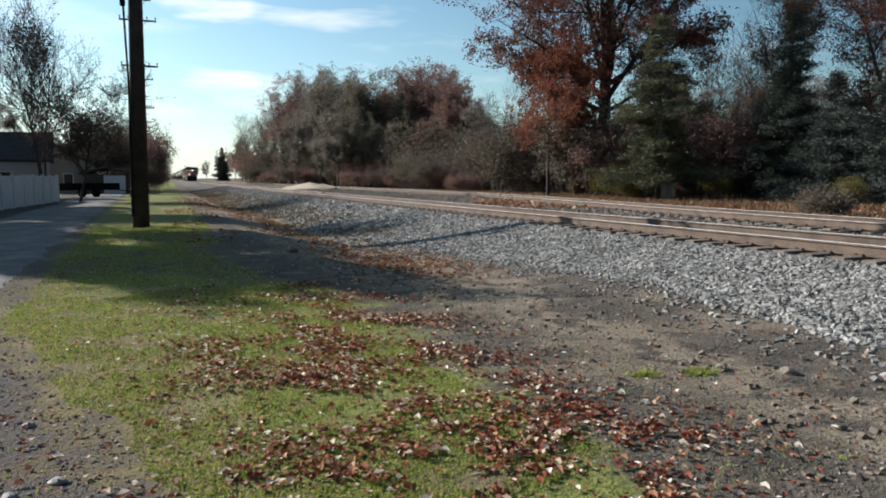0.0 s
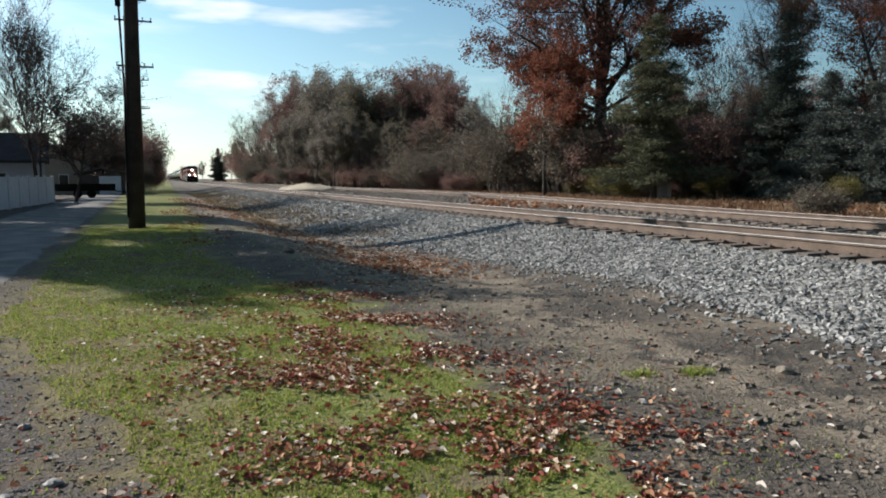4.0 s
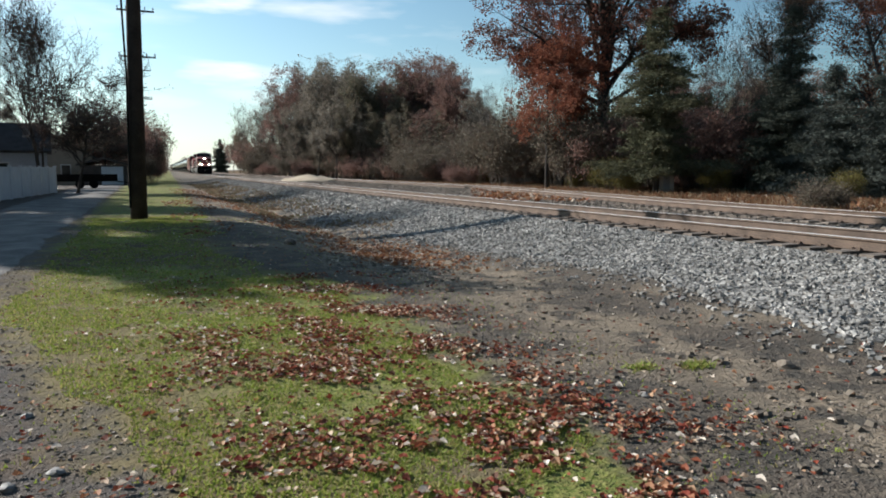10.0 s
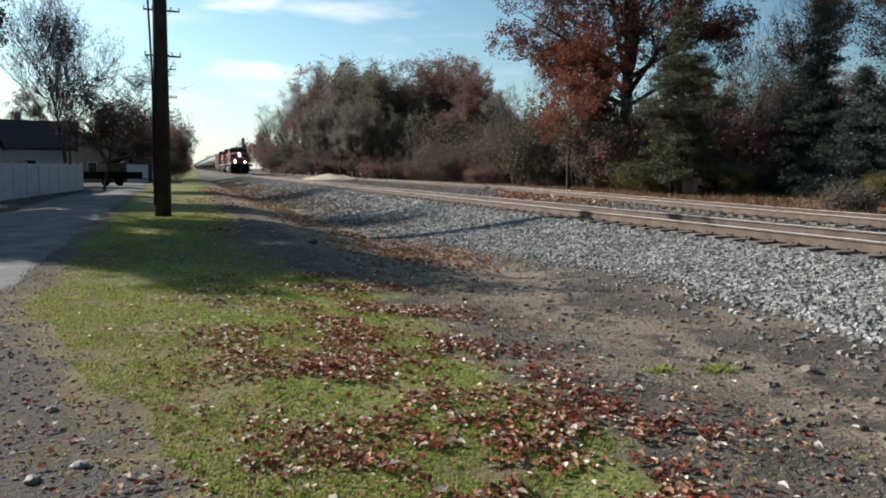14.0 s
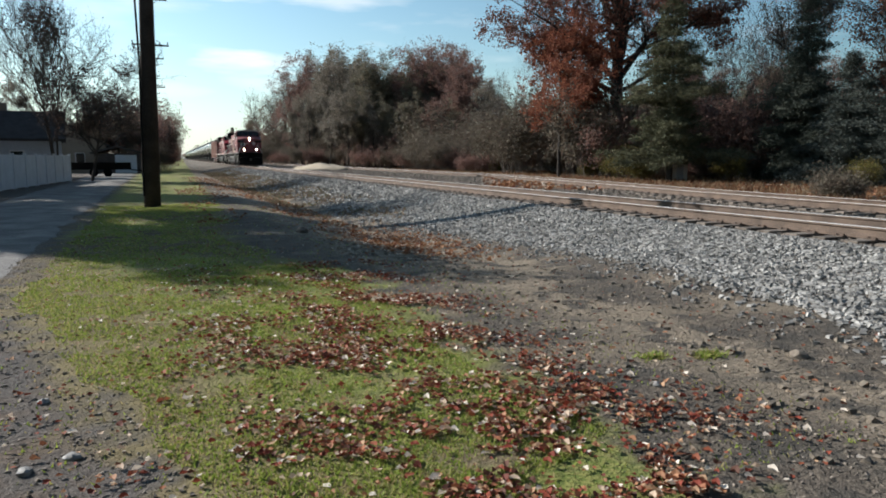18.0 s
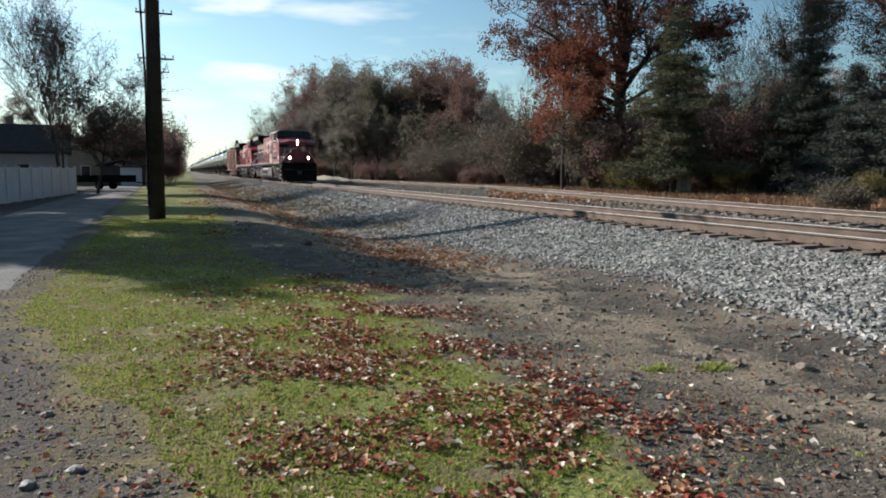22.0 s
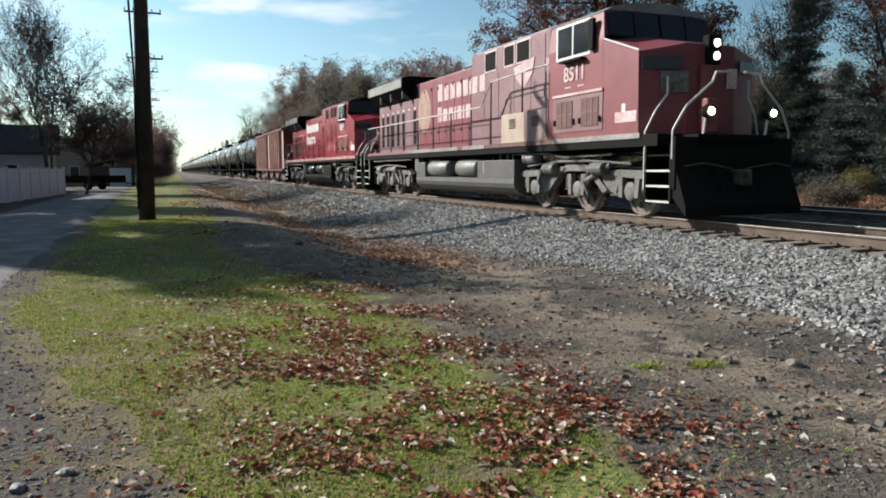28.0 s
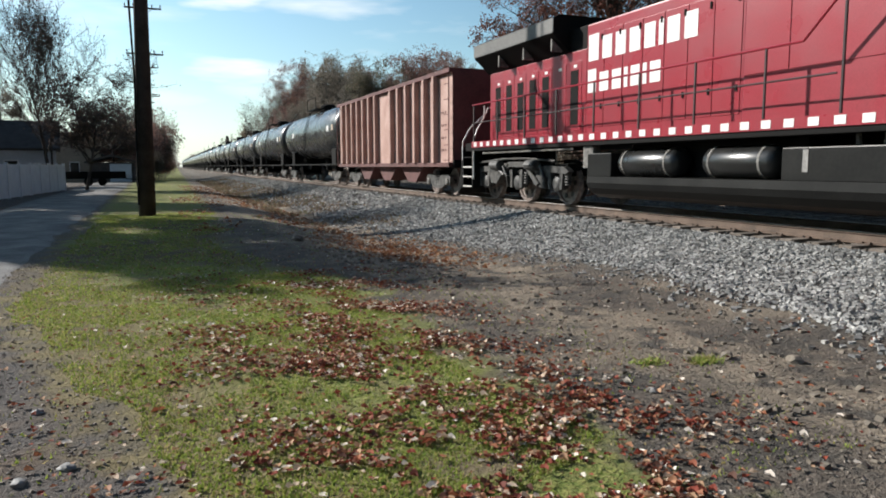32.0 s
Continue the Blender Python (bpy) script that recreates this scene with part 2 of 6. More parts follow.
def ground_z(x, y):
    """Height of the ground: lawn, ballast bank, track bed, dip and woodland floor."""
    u = x - track_x(y) + TRACK_X
    far = TRACK_X + siding_off(y) + 2.2
    z = 0.03 * noise.noise((x * 0.5, y * 0.5, 0)) + 0.015 * noise.noise((x * 2.1, y * 2.1, 5)) if abs(x) < 60 and y < 80 else 0.0
    if u < 9.1:
        # a shallow ditch deepens along the foot of the bank away from the camera
        dip = -0.36 * lift((y - 7) / 9) * (1 - 0.5 * lift((y - 45) / 40))
        b = min(max((u - 5.4) / 3.7, 0), 1)
        return z * (1 - b) + dip * lift((u - 2.4) / 3.0) + (BED_Z - dip) * b ** 1.5
    if u < far:
        return BED_Z
    return BED_Z - 0.25 * lift((u - far) / 2.5) + z


def grid(name, xs, ys, material, up=0.0, kind="structure"):
    vs = [(x, y, ground_z(x, y) + up) for y in ys for x in xs]
    k = len(xs)
    fs = [(j * k + i, j * k + i + 1, (j + 1) * k + i + 1, (j + 1) * k + i) for j in range(len(ys) - 1) for i in range(k - 1)]
    ob = link_mesh(name, vs, fs, material, smooth=True)
    return tagged(ob, kind=kind)


def ground_material():
    """Lawn, bare gravelly soil, leaf litter and far fields, laid out by place in metres."""
    m = bpy.data.materials.new("lawn_soil_and_gravel")
    m.use_nodes = True
    n, l = m.node_tree.nodes, m.node_tree.links
    bsdf = n["Principled BSDF"]
    bsdf.inputs["Roughness"].default_value = 0.95
    bsdf.inputs["Specular IOR Level"].default_value = 0.15
    tex = n.new("ShaderNodeTexCoord")
    sep = n.new("ShaderNodeSeparateXYZ")
    l.new(tex.outputs["Object"], sep.inputs[0])

    def noise_of(scale, detail=5):
        t = n.new("ShaderNodeTexNoise")
        t.inputs["Scale"].default_value, t.inputs["Detail"].default_value = scale, detail
        l.new(tex.outputs["Object"], t.inputs["Vector"])
        return t.outputs["Fac"]

    def calc(op, a, b, clamp=False):
        t = n.new("ShaderNodeMath")
        t.operation, t.use_clamp = op, clamp
        for s, v in zip(t.inputs, (a, b)):
            if isinstance(v, (int, float)):
                s.default_value = v
            else:
                l.new(v, s)
        return t.outputs[0]

    def step(v, a, b):
        t = n.new("ShaderNodeMapRange")
        t.interpolation_type = "SMOOTHSTEP"
        t.inputs["From Min"].default_value, t.inputs["From Max"].default_value = a, b
        l.new(v, t.inputs["Value"])
        return t.outputs[0]

    def blend(f, a, b):
        t = n.new("ShaderNodeMix")
        t.data_type = "RGBA"
        l.new(f, t.inputs["Factor"])
        for s, v in (("A", a), ("B", b)):
            if isinstance(v, tuple):
                t.inputs[s].default_value = v
            else:
                l.new(v, t.inputs[s])
        return t.outputs["Result"]

    x, y = sep.outputs["X"], sep.outputs["Y"]
    big, mid, fine, dust = noise_of(0.45), noise_of(2.2), noise_of(22), noise_of(90, 3)
    wob = calc("MULTIPLY", calc("SUBTRACT", mid, 0.5), 1.6)
    wob2 = calc("MULTIPLY", calc("SUBTRACT", big, 0.5), 2.4)
    patch = noise_of(0.9, 7)
    grass = blend(step(fine, 0.35, 0.65), (0.13, 0.165, 0.04, 1), (0.25, 0.25, 0.08, 1))
    # dry and thin towards the gravel
    dry = calc("ADD", calc("ADD", x, calc("MULTIPLY", wob, 1.3)), calc("MULTIPLY", calc("SUBTRACT", y, 4.6), 0.22))
    grass = blend(step(dry, 1.1, 0.1), grass, (0.2, 0.165, 0.085, 1))
    grass = blend(step(mid, 0.48, 0.66), grass, (0.22, 0.18, 0.095, 1))
    grass = blend(step(patch, 0.55, 0.68), grass, (0.17, 0.135, 0.085, 1))
    # brown thatch across the shaded stretch, darkened so the colour carries some of the shade
    grass = blend(calc("MULTIPLY", calc("MULTIPLY", step(y, 8.5, 14), step(y, 30, 22)), step(big, 0.4, 0.55)), grass, (0.13, 0.105, 0.065, 1))
    grass = blend(step(dust, 0.55, 0.75), grass, (0.06, 0.06, 0.03, 1))
    soil = blend(step(fine, 0.35, 0.68), (0.15, 0.125, 0.1, 1), (0.085, 0.072, 0.06, 1))
    soil = blend(step(mid, 0.45, 0.6), soil, (0.08, 0.072, 0.062, 1))
    soil = blend(step(patch, 0.52, 0.66), soil, (0.2, 0.165, 0.125, 1))
    # a trodden sandy path between lawn and bank
    worn = calc("ABSOLUTE", calc("SUBTRACT", calc("ADD", x, calc("MULTIPLY", wob, 1.1)), calc("ADD", 4.35, calc("MULTIPLY", calc("SUBTRACT", patch, 0.5), 2.0))), 0.0)
    tan = blend(step(fine, 0.35, 0.65), (0.3, 0.245, 0.18, 1), (0.2, 0.165, 0.125, 1))
    soil = blend(calc("MULTIPLY", step(calc("SUBTRACT", worn, calc("MULTIPLY", step(y, 7, 11), 1.0)), 0.85, 0.1), step(mid, 0.64, 0.48)), soil, tan)
    soil = blend(step(dust, 0.58, 0.75), soil, (0.3, 0.265, 0.215, 1))
    soil = blend(step(dust, 0.42, 0.3), soil, (0.05, 0.044, 0.038, 1))
    gravel = blend(step(dust, 0.4, 0.6), (0.065, 0.058, 0.053, 1), (0.15, 0.134, 0.122, 1))
    gravel = blend(step(mid, 0.4, 0.7), gravel, (0.13, 0.1, 0.078, 1))
    bed = blend(step(dust, 0.35, 0.65), (0.07, 0.06, 0.05, 1), (0.2, 0.17, 0.14, 1))
    litter = blend(step(fine, 0.35, 0.6), (0.17, 0.085, 0.045, 1), (0.09, 0.055, 0.03, 1))
    litter = blend(step(mid, 0.48, 0.62), litter, (0.16, 0.135, 0.07, 1))
    xw = calc("ADD", x, wob)
    # the lawn ends on bare soil towards the bank, along a slanting line
    edge = calc("ADD", calc("SUBTRACT", xw, 2.5), calc("MULTIPLY", calc("SUBTRACT", y, 6.0), -0.03))
    edge = calc("ADD", edge, calc("MULTIPLY", step(y, 9, 14), 1.3))
    col = blend(step(edge, -0.25, 0.35), grass, soil)
    # gravel by the street: widens towards the camera
    left = calc("ADD", xw, calc("ADD", calc("MULTIPLY", calc("SUBTRACT", y, 4.6), 0.3), 0.15))
    left = calc("MINIMUM", left, calc("ADD", xw, 1.7))
    col = blend(step(left, -0.5, 0.15), gravel, col)
    edge2 = calc("ADD", x, calc("MULTIPLY", wob, 0.4))
    edge2 = calc("SUBTRACT", edge2, calc("MULTIPLY", calc("MULTIPLY", y, y), 0.0000575))
    col = blend(step(edge2, 6.3, 7.0), col, bed)
    bend = calc("SUBTRACT", x, calc("MULTIPLY", calc("MULTIPLY", y, y), 0.0000575))
    fl = calc("ADD", bend, wob2)
    fl = calc("SUBTRACT", fl, calc("MULTIPLY", step(y, 6, 46), 4.6))
    col = blend(step(fl, 17.6, 18.8), col, litter)
    l.new(col, bsdf.inputs["Base Color"])
    b = n.new("ShaderNodeBump")
    b.inputs["Strength"].default_value, b.inputs["Distance"].default_value = 0.9, 0.05
    l.new(calc("ADD", fine, calc("MULTIPLY", dust, 0.5)), b.inputs["Height"])
    l.new(b.outputs[0], bsdf.inputs["Normal"])
    return m


def spaced(a, b, first, growth=1.0, widest=1e9):
    out, step = [a], first
    while out[-1] < b:
        out.append(min(out[-1] + step, b))
        step = min(step * growth, widest)
    return out


M["ground"] = ground_material()
xs = [-3000, -900, -300, -120, -60, -40] + spaced(-30, -6, 1.5)[:-1] + spaced(-6, 9, 0.22)[:-1] + spaced(9, 30, 0.6)[:-1] + spaced(30, 60, 4)[:-1] + [60, 120, 300, 900, 3000]
ys = [-2000, -400, -80, -20] + spaced(-6, 30, 0.25, 1.0)[:-1] + spaced(30, 240, 0.4, 1.06, 8)[:-1] + [240, 300, 400, 600, 900, 1500, 4000]
ground = tagged(grid("ground", xs, ys, M["ground"]), "lawn and bare soil running up to a ballast bank", "ground")

# the narrow asphalt street beside the lawn
# worn grey asphalt; its strong dark patches stand in for streaks of shade
M["asphalt"] = mat("worn_asphalt_shade_patches", (0.19, 0.178, 0.165, 1), (0.065, 0.062, 0.06, 1), 0.9, 0, 45, 1.1, 0.4, 0.7)
road = grid("road", spaced(-5.6, -2.0, 0.4), spaced(-20, 60, 0.7)[:-1] + spaced(60, 300, 3, 1.1, 20), M["asphalt"], up=0.03)
for v in road.data.vertices:       # ragged, sunken edges
    if v.co.x < -5.4 or v.co.x > -2.2:
        v.co.x += 0.35 * noise.noise((0.0, v.co.y * 0.55, 4.0 + v.co.x)) + 0.15 * noise.noise((3.0, v.co.y * 1.9, v.co.x))
        v.co.z -= 0.045
tagged(road, "narrow grey asphalt street with worn edges", "road")

# ---- the two tracks ----


def rail_mesh(off_of, y0, y1, material, profile, name, parent):
    ysr = spaced(y0, 40, 1.5)[:-1] + spaced(40, y1, 3, 1.1, 15)
    vs, fs = [], []
    k = len(profile)
    for y in ysr:
        for p, q in profile:
            vs.append((track_x(y) + off_of(y) + p, y, RAIL_Z + q))
    for j in range(len(ysr) - 1):
        for i in range(k):
            i2 = (i + 1) % k
            fs.append((j * k + i, j * k + i2, (j + 1) * k + i2, (j + 1) * k + i))
    return link_mesh(name, vs, fs, material, parent)


RAIL = [(-0.07, -0.172), (-0.07, -0.158), (-0.012, -0.14), (-0.012, -0.045), (-0.036, -0.03), (-0.036, -0.003), (0.036, -0.003), (0.036, -0.03), (0.012, -0.045), (0.012, -0.14), (0.07, -0.158), (0.07, -0.172)]
HEAD = [(-0.036, -0.002), (-0.03, 0.002), (0.03, 0.002), (0.036, -0.002)]


def tie_mesh():
    bm = boxes((-1.3, -0.115, -0.345, 1.3, 0.115, -0.168), bevel=0.012)
    me = bpy.data.meshes.new("tie")
    bm.to_mesh(me)
    bm.free()
    me.materials.append(M["tie"])
    return me


def plate_mesh():
    bm = bmesh.new()
    for s in (0.0,):
        box(bm, s - 0.16, -0.095, -0.171, s + 0.16, 0.095, -0.155)
        for a, b in ((-0.1, 0.06), (0.1, -0.06), (0.1, 0.06), (-0.1, -0.06)):
            box(bm, s + a - 0.02, b - 0.014, -0.155, s + a + 0.02, b + 0.014, -0.135)
    me = bpy.data.meshes.new("tie_plate")
    bm.to_mesh(me)
    bm.free()
    me.materials.append(M["rail_side"])
    return me


TIE, PLATE = tie_mesh(), plate_mesh()


def track(label, off_of, y_ties):
    t = tagged(empty("railway_track", pose(0, 0, 0)), label, "railway track", "tracks")
    for s in (-0.752, 0.752):
        r = rail_mesh(lambda y: off_of(y) + s, -30, 900, M["rail_side"], RAIL, "rail", t)
        rail_mesh(lambda y: off_of(y) + s, -30, 900, M["rail_top"], HEAD, "running_surface", r)
    y = -3.0
    while y < y_ties:
        turn = track_turn(y) + math.degrees(math.atan(off_of(y + 0.5) - off_of(y - 0.5)))
        ob = new("tie", TIE)
        ob.parent = t
        ob.matrix_basis = pose(track_x(y) + off_of(y) + random.uniform(-0.03, 0.03), y, RAIL_Z + random.uniform(-0.006, 0.0), 0, 0, -turn + random.uniform(-0.6, 0.6))
        for s in (-0.752, 0.752):
            pl = new("tie_plate", PLATE)
            pl.parent, pl.location = ob, (s, 0, 0)
        y += 0.52
    return t


track("railway track with rusty rails on half-buried wooden ties", lambda y: 0.0, 75)
track("second railway track with bright worn rail heads", siding_off, 60)

# ---- trees and shrubs ----


def leaf_mat(name, colours, trans=0.35, rough=0.75):
    """Leaves of several colours, one picked for each leaf, a little light through them."""
    m = bpy.data.materials.new(name)
    m.use_nodes = True
    n, l = m.node_tree.nodes, m.node_tree.links
    bsdf, out = n["Principled BSDF"], n["Material Output"]
    bsdf.inputs["Roughness"].default_value = rough
    bsdf.inputs["Specular IOR Level"].default_value = 0.1
    geo = n.new("ShaderNodeNewGeometry")
    ramp = n.new("ShaderNodeValToRGB")
    ramp.color_ramp.interpolation = "CONSTANT"
    el = ramp.color_ramp.elements
    el[0].position, el[0].color = 0, (*colours[0], 1)
    el[1].position, el[1].color = 1 / len(colours), (*colours[1], 1)
    for i in range(2, len(colours)):
        e = el.new(i / len(colours))
        e.color = (*colours[i], 1)
    l.new(geo.outputs["Random Per Island"], ramp.inputs[0])
    tr = n.new("ShaderNodeBsdfTranslucent")
    ms = n.new("ShaderNodeMixShader")
    ms.inputs[0].default_value = trans
    l.new(ramp.outputs[0], bsdf.inputs["Base Color"])
    l.new(ramp.outputs[0], tr.inputs["Color"])
    l.new(bsdf.outputs[0], ms.inputs[1])
    l.new(tr.outputs[0], ms.inputs[2])
    l.new(ms.outputs[0], out.inputs["Surface"])
    return m


M.update(
    brush_leaf=leaf_mat("drab_brush_leaves", [(0.15, 0.128, 0.1), (0.125, 0.112, 0.083), (0.175, 0.148, 0.113), (0.14, 0.105, 0.084)], 0.25),
    oak_leaf=leaf_mat("dry_oak_leaves", [(0.22, 0.085, 0.06), (0.17, 0.075, 0.058), (0.26, 0.11, 0.075), (0.12, 0.065, 0.05), (0.17, 0.1, 0.075)], 0.18),
    red_leaf=leaf_mat("russet_oak_leaves", [(0.28, 0.1, 0.06), (0.23, 0.082, 0.052), (0.3, 0.13, 0.078), (0.17, 0.068, 0.048)]),
    brown_leaf=leaf_mat("sparse_brown_leaves", [(0.2, 0.15, 0.11), (0.16, 0.12, 0.09), (0.24, 0.16, 0.12), (0.15, 0.1, 0.085)]),
    grey_leaf=leaf_mat("grey_brown_twig_tips", [(0.24, 0.21, 0.175), (0.18, 0.16, 0.13), (0.13, 0.115, 0.09), (0.3, 0.26, 0.22)]),
    maroon_leaf=leaf_mat("dull_maroon_leaves", [(0.25, 0.145, 0.125), (0.2, 0.125, 0.105), (0.3, 0.175, 0.145), (0.15, 0.11, 0.095)]),
    pine_leaf=leaf_mat("dark_pine_needles", [(0.095, 0.1, 0.06), (0.11, 0.112, 0.066), (0.13, 0.125, 0.075), (0.08, 0.085, 0.055)], 0.15),
    blue_leaf=leaf_mat("blue_green_needles", [(0.072, 0.083, 0.073), (0.084, 0.097, 0.085), (0.06, 0.07, 0.061), (0.095, 0.108, 0.095)], 0.12),
    dark_tip=leaf_mat("dark_withered_leaf_tips", [(0.075, 0.055, 0.052), (0.1, 0.07, 0.06), (0.06, 0.05, 0.05), (0.13, 0.08, 0.065)], 0.15),
    spruce_leaf=leaf_mat("blue_green_spruce_needles", [(0.058, 0.068, 0.055), (0.068, 0.08, 0.064), (0.05, 0.06, 0.048), (0.075, 0.086, 0.07)], 0.12),
    yellow_leaf=leaf_mat("yellow_green_shrub_leaves", [(0.16, 0.14, 0.045), (0.13, 0.12, 0.04), (0.19, 0.14, 0.05), (0.1, 0.1, 0.035)]),
    dry_grass=leaf_mat("dry_tan_grass", [(0.22, 0.15, 0.09), (0.17, 0.1, 0.06), (0.12, 0.065, 0.04), (0.26, 0.19, 0.12), (0.17, 0.075, 0.04)]),
    green_leaf=leaf_mat("late_green_leaves", [(0.16, 0.155, 0.11), (0.21, 0.19, 0.135), (0.13, 0.122, 0.088), (0.25, 0.205, 0.15)]),
    twig=mat("grey_twig_bark", (0.17, 0.145, 0.125, 1), (0.1, 0.088, 0.078, 1), 0.95, 0, 10, 2, 0.0),
    dark_bark=mat("dark_oak_bark", (0.05, 0.04, 0.033, 1), (0.028, 0.023, 0.02, 1), 0.95, 0, 10, 2, 0.5),
)


class Sticks:
    """Gathers tapered limbs as plain vertex and face lists."""

    def __init__(self, rng):
        self.v, self.f, self.rng, self.tips, self.thin = [], [], rng, [], 0.006

    def tube(self, pts, radii, sides):
        base = len(self.v)
        for i, (p, r) in enumerate(zip(pts, radii)):
            d = (pts[min(i + 1, len(pts) - 1)] - pts[max(i - 1, 0)]).normalized()
            u = d.orthogonal().normalized()
            w = d.cross(u)
            for k in range(sides):
                a = 2 * math.pi * k / sides
                self.v.append(p + (u * math.cos(a) + w * math.sin(a)) * r)
        for i in range(len(pts) - 1):
            for k in range(sides):
                k2 = (k + 1) % sides
                self.f.append((base + i * sides + k, base + i * sides + k2, base + (i + 1) * sides + k2, base + (i + 1) * sides + k))

    def limb(self, p, d, length, r, level, top, spread, kids, up, reach=1.0):
        rng = self.rng
        n = 5 if level < 2 else 3
        pts, radii = [p.copy()], [r]
        for i in range(n):
            d = (d + Vector((rng.uniform(-1, 1), rng.uniform(-1, 1), rng.uniform(-0.6, 0.6) + up)) * 0.16).normalized()
            p = p + d * (length / n)
            pts.append(p)
            radii.append(r * (1 - 0.75 * (i + 1) / n))
        self.tube(pts, radii, (7, 6, 4, 3, 3, 3)[level])
        if level >= top - 1:
            self.tips += pts[1:]
        if level < top:
            for k in range(kids[level]):
                s = rng.uniform(0.3 if level else 0.28, 1.0)
                i = min(int(s * n), n - 1)
                q = pts[i].lerp(pts[i + 1], s * n - i)
                side = Vector((rng.uniform(-1, 1), rng.uniform(-1, 1), rng.uniform(-0.25, 0.55))).normalized()
                dd = (d * (1 - spread) + side * spread).normalized()
                self.limb(q, dd, length * reach * rng.uniform(0.45, 0.72), max(radii[i] * 0.55, self.thin), level + 1, top, spread, kids, up)


def leaf_quads(rng, centres, per, radius, size, flat=0.0, slim=0.34):
    vs, fs = [], []
    for c in centres:
        for _ in range(per):
            o = Vector((rng.gauss(0, radius), rng.gauss(0, radius), rng.gauss(0, radius * 0.8)))
            a = Vector((rng.uniform(-1, 1), rng.uniform(-1, 1), rng.uniform(-1, 1) * (1 - flat))).normalized()
            b = a.orthogonal().normalized()
            b = (b * math.cos(2.1 * rng.random()) + a.cross(b) * math.sin(6 * rng.random())).normalized()
            s = size * rng.uniform(0.6, 1.3)
            k = len(vs)
            m = c + o
            vs += [m - a * s * 0.5, m + b * s * slim + a * s * 0.05, m + a * s * 0.5, m - b * s * slim - a * s * 0.04]
            fs.append((k, k + 1, k + 2, k + 3))
    return vs, fs


def fit_crown(st, wide, high):
    """Stretches the limbs to a crown of the wanted half width and height."""
    hs = sorted(math.hypot(p.x, p.y) for p in st.tips)
    zs = sorted(p.z for p in st.tips)
    a, b = wide / hs[int(len(hs) * 0.97)], high / zs[int(len(zs) * 0.995)]
    st.v = [Vector((v.x * a, v.y * a, v.z * b)) for v in st.v]
    st.tips = [Vector((v.x * a, v.y * a, v.z * b)) for v in st.tips]


def great_oak(label, x, y, seed, face):
    """Wide oak with heavy limbs that spread over a short trunk; face: degrees of the side seen."""
    rng = random.Random(seed)
    t = tagged(empty("oak_tree", pose(x, y, ground_z(x, y) - 0.05, 0, 0, -face)), label, "tree", "")
    st = Sticks(rng)
    st.tube([Vector((0, 0, 0)), Vector((0.1, 0, 4)), Vector((0.0, 0, 8)), Vector((0.2, 0, 13)), Vector((0.1, 0, 19))], [0.62, 0.5, 0.46, 0.3, 0.12], 9)
    # start height, sideways, depth, up, length, thickness of each limb
    for z, sx, sy, up, length, r in ((6.6, -1.0, 0.1, 0.42, 7.0, 0.22), (7.6, -0.8, -0.3, 0.62, 8.5, 0.25), (9.2, -1.0, -0.1, 0.35, 6.8, 0.2), (8.6, 0.9, -0.35, 0.4, 6.5, 0.2), (8.4, -0.3, 0.4, 1.0, 12.5, 0.24), (9.5, -0.05, -0.3, 1.0, 12.0, 0.22),
                                     (8.0, 0.35, 0.3, 0.95, 11.0, 0.25), (7.4, 0.75, -0.2, 0.85, 9.5, 0.26), (6.6, 0.95, 0.25, 0.5, 6.0, 0.2), (9.0, -0.8, 0.5, 0.75, 8.0, 0.2),
                                     (10.5, 0.5, -0.6, 0.8, 9.5, 0.18), (11.5, -0.5, -0.55, 0.7, 9.5, 0.18), (13.0, 0.3, 0.5, 0.8, 8.0, 0.15), (10.0, 0.1, 0.9, 0.6, 9.0, 0.16), (12.5, -0.15, -0.8, 0.7, 8.0, 0.15)):
        st.limb(Vector((0, 0, z)), Vector((sx, sy, up)).normalized(), length, r, 1, 4, 0.6, (0, 9, 6, 4), 0.08, 0.8)
    link_mesh("trunk", st.v, st.f, M["dark_bark"], t)
    tips = [p for p in st.tips if noise.noise(p * 0.36 + Vector((3, 1, 7))) > -0.05]
    vs, fs = leaf_quads(rng, tips, 11, 0.22, 0.19)
    link_mesh("crown", vs, fs, M["oak_leaf"], t)
    return t


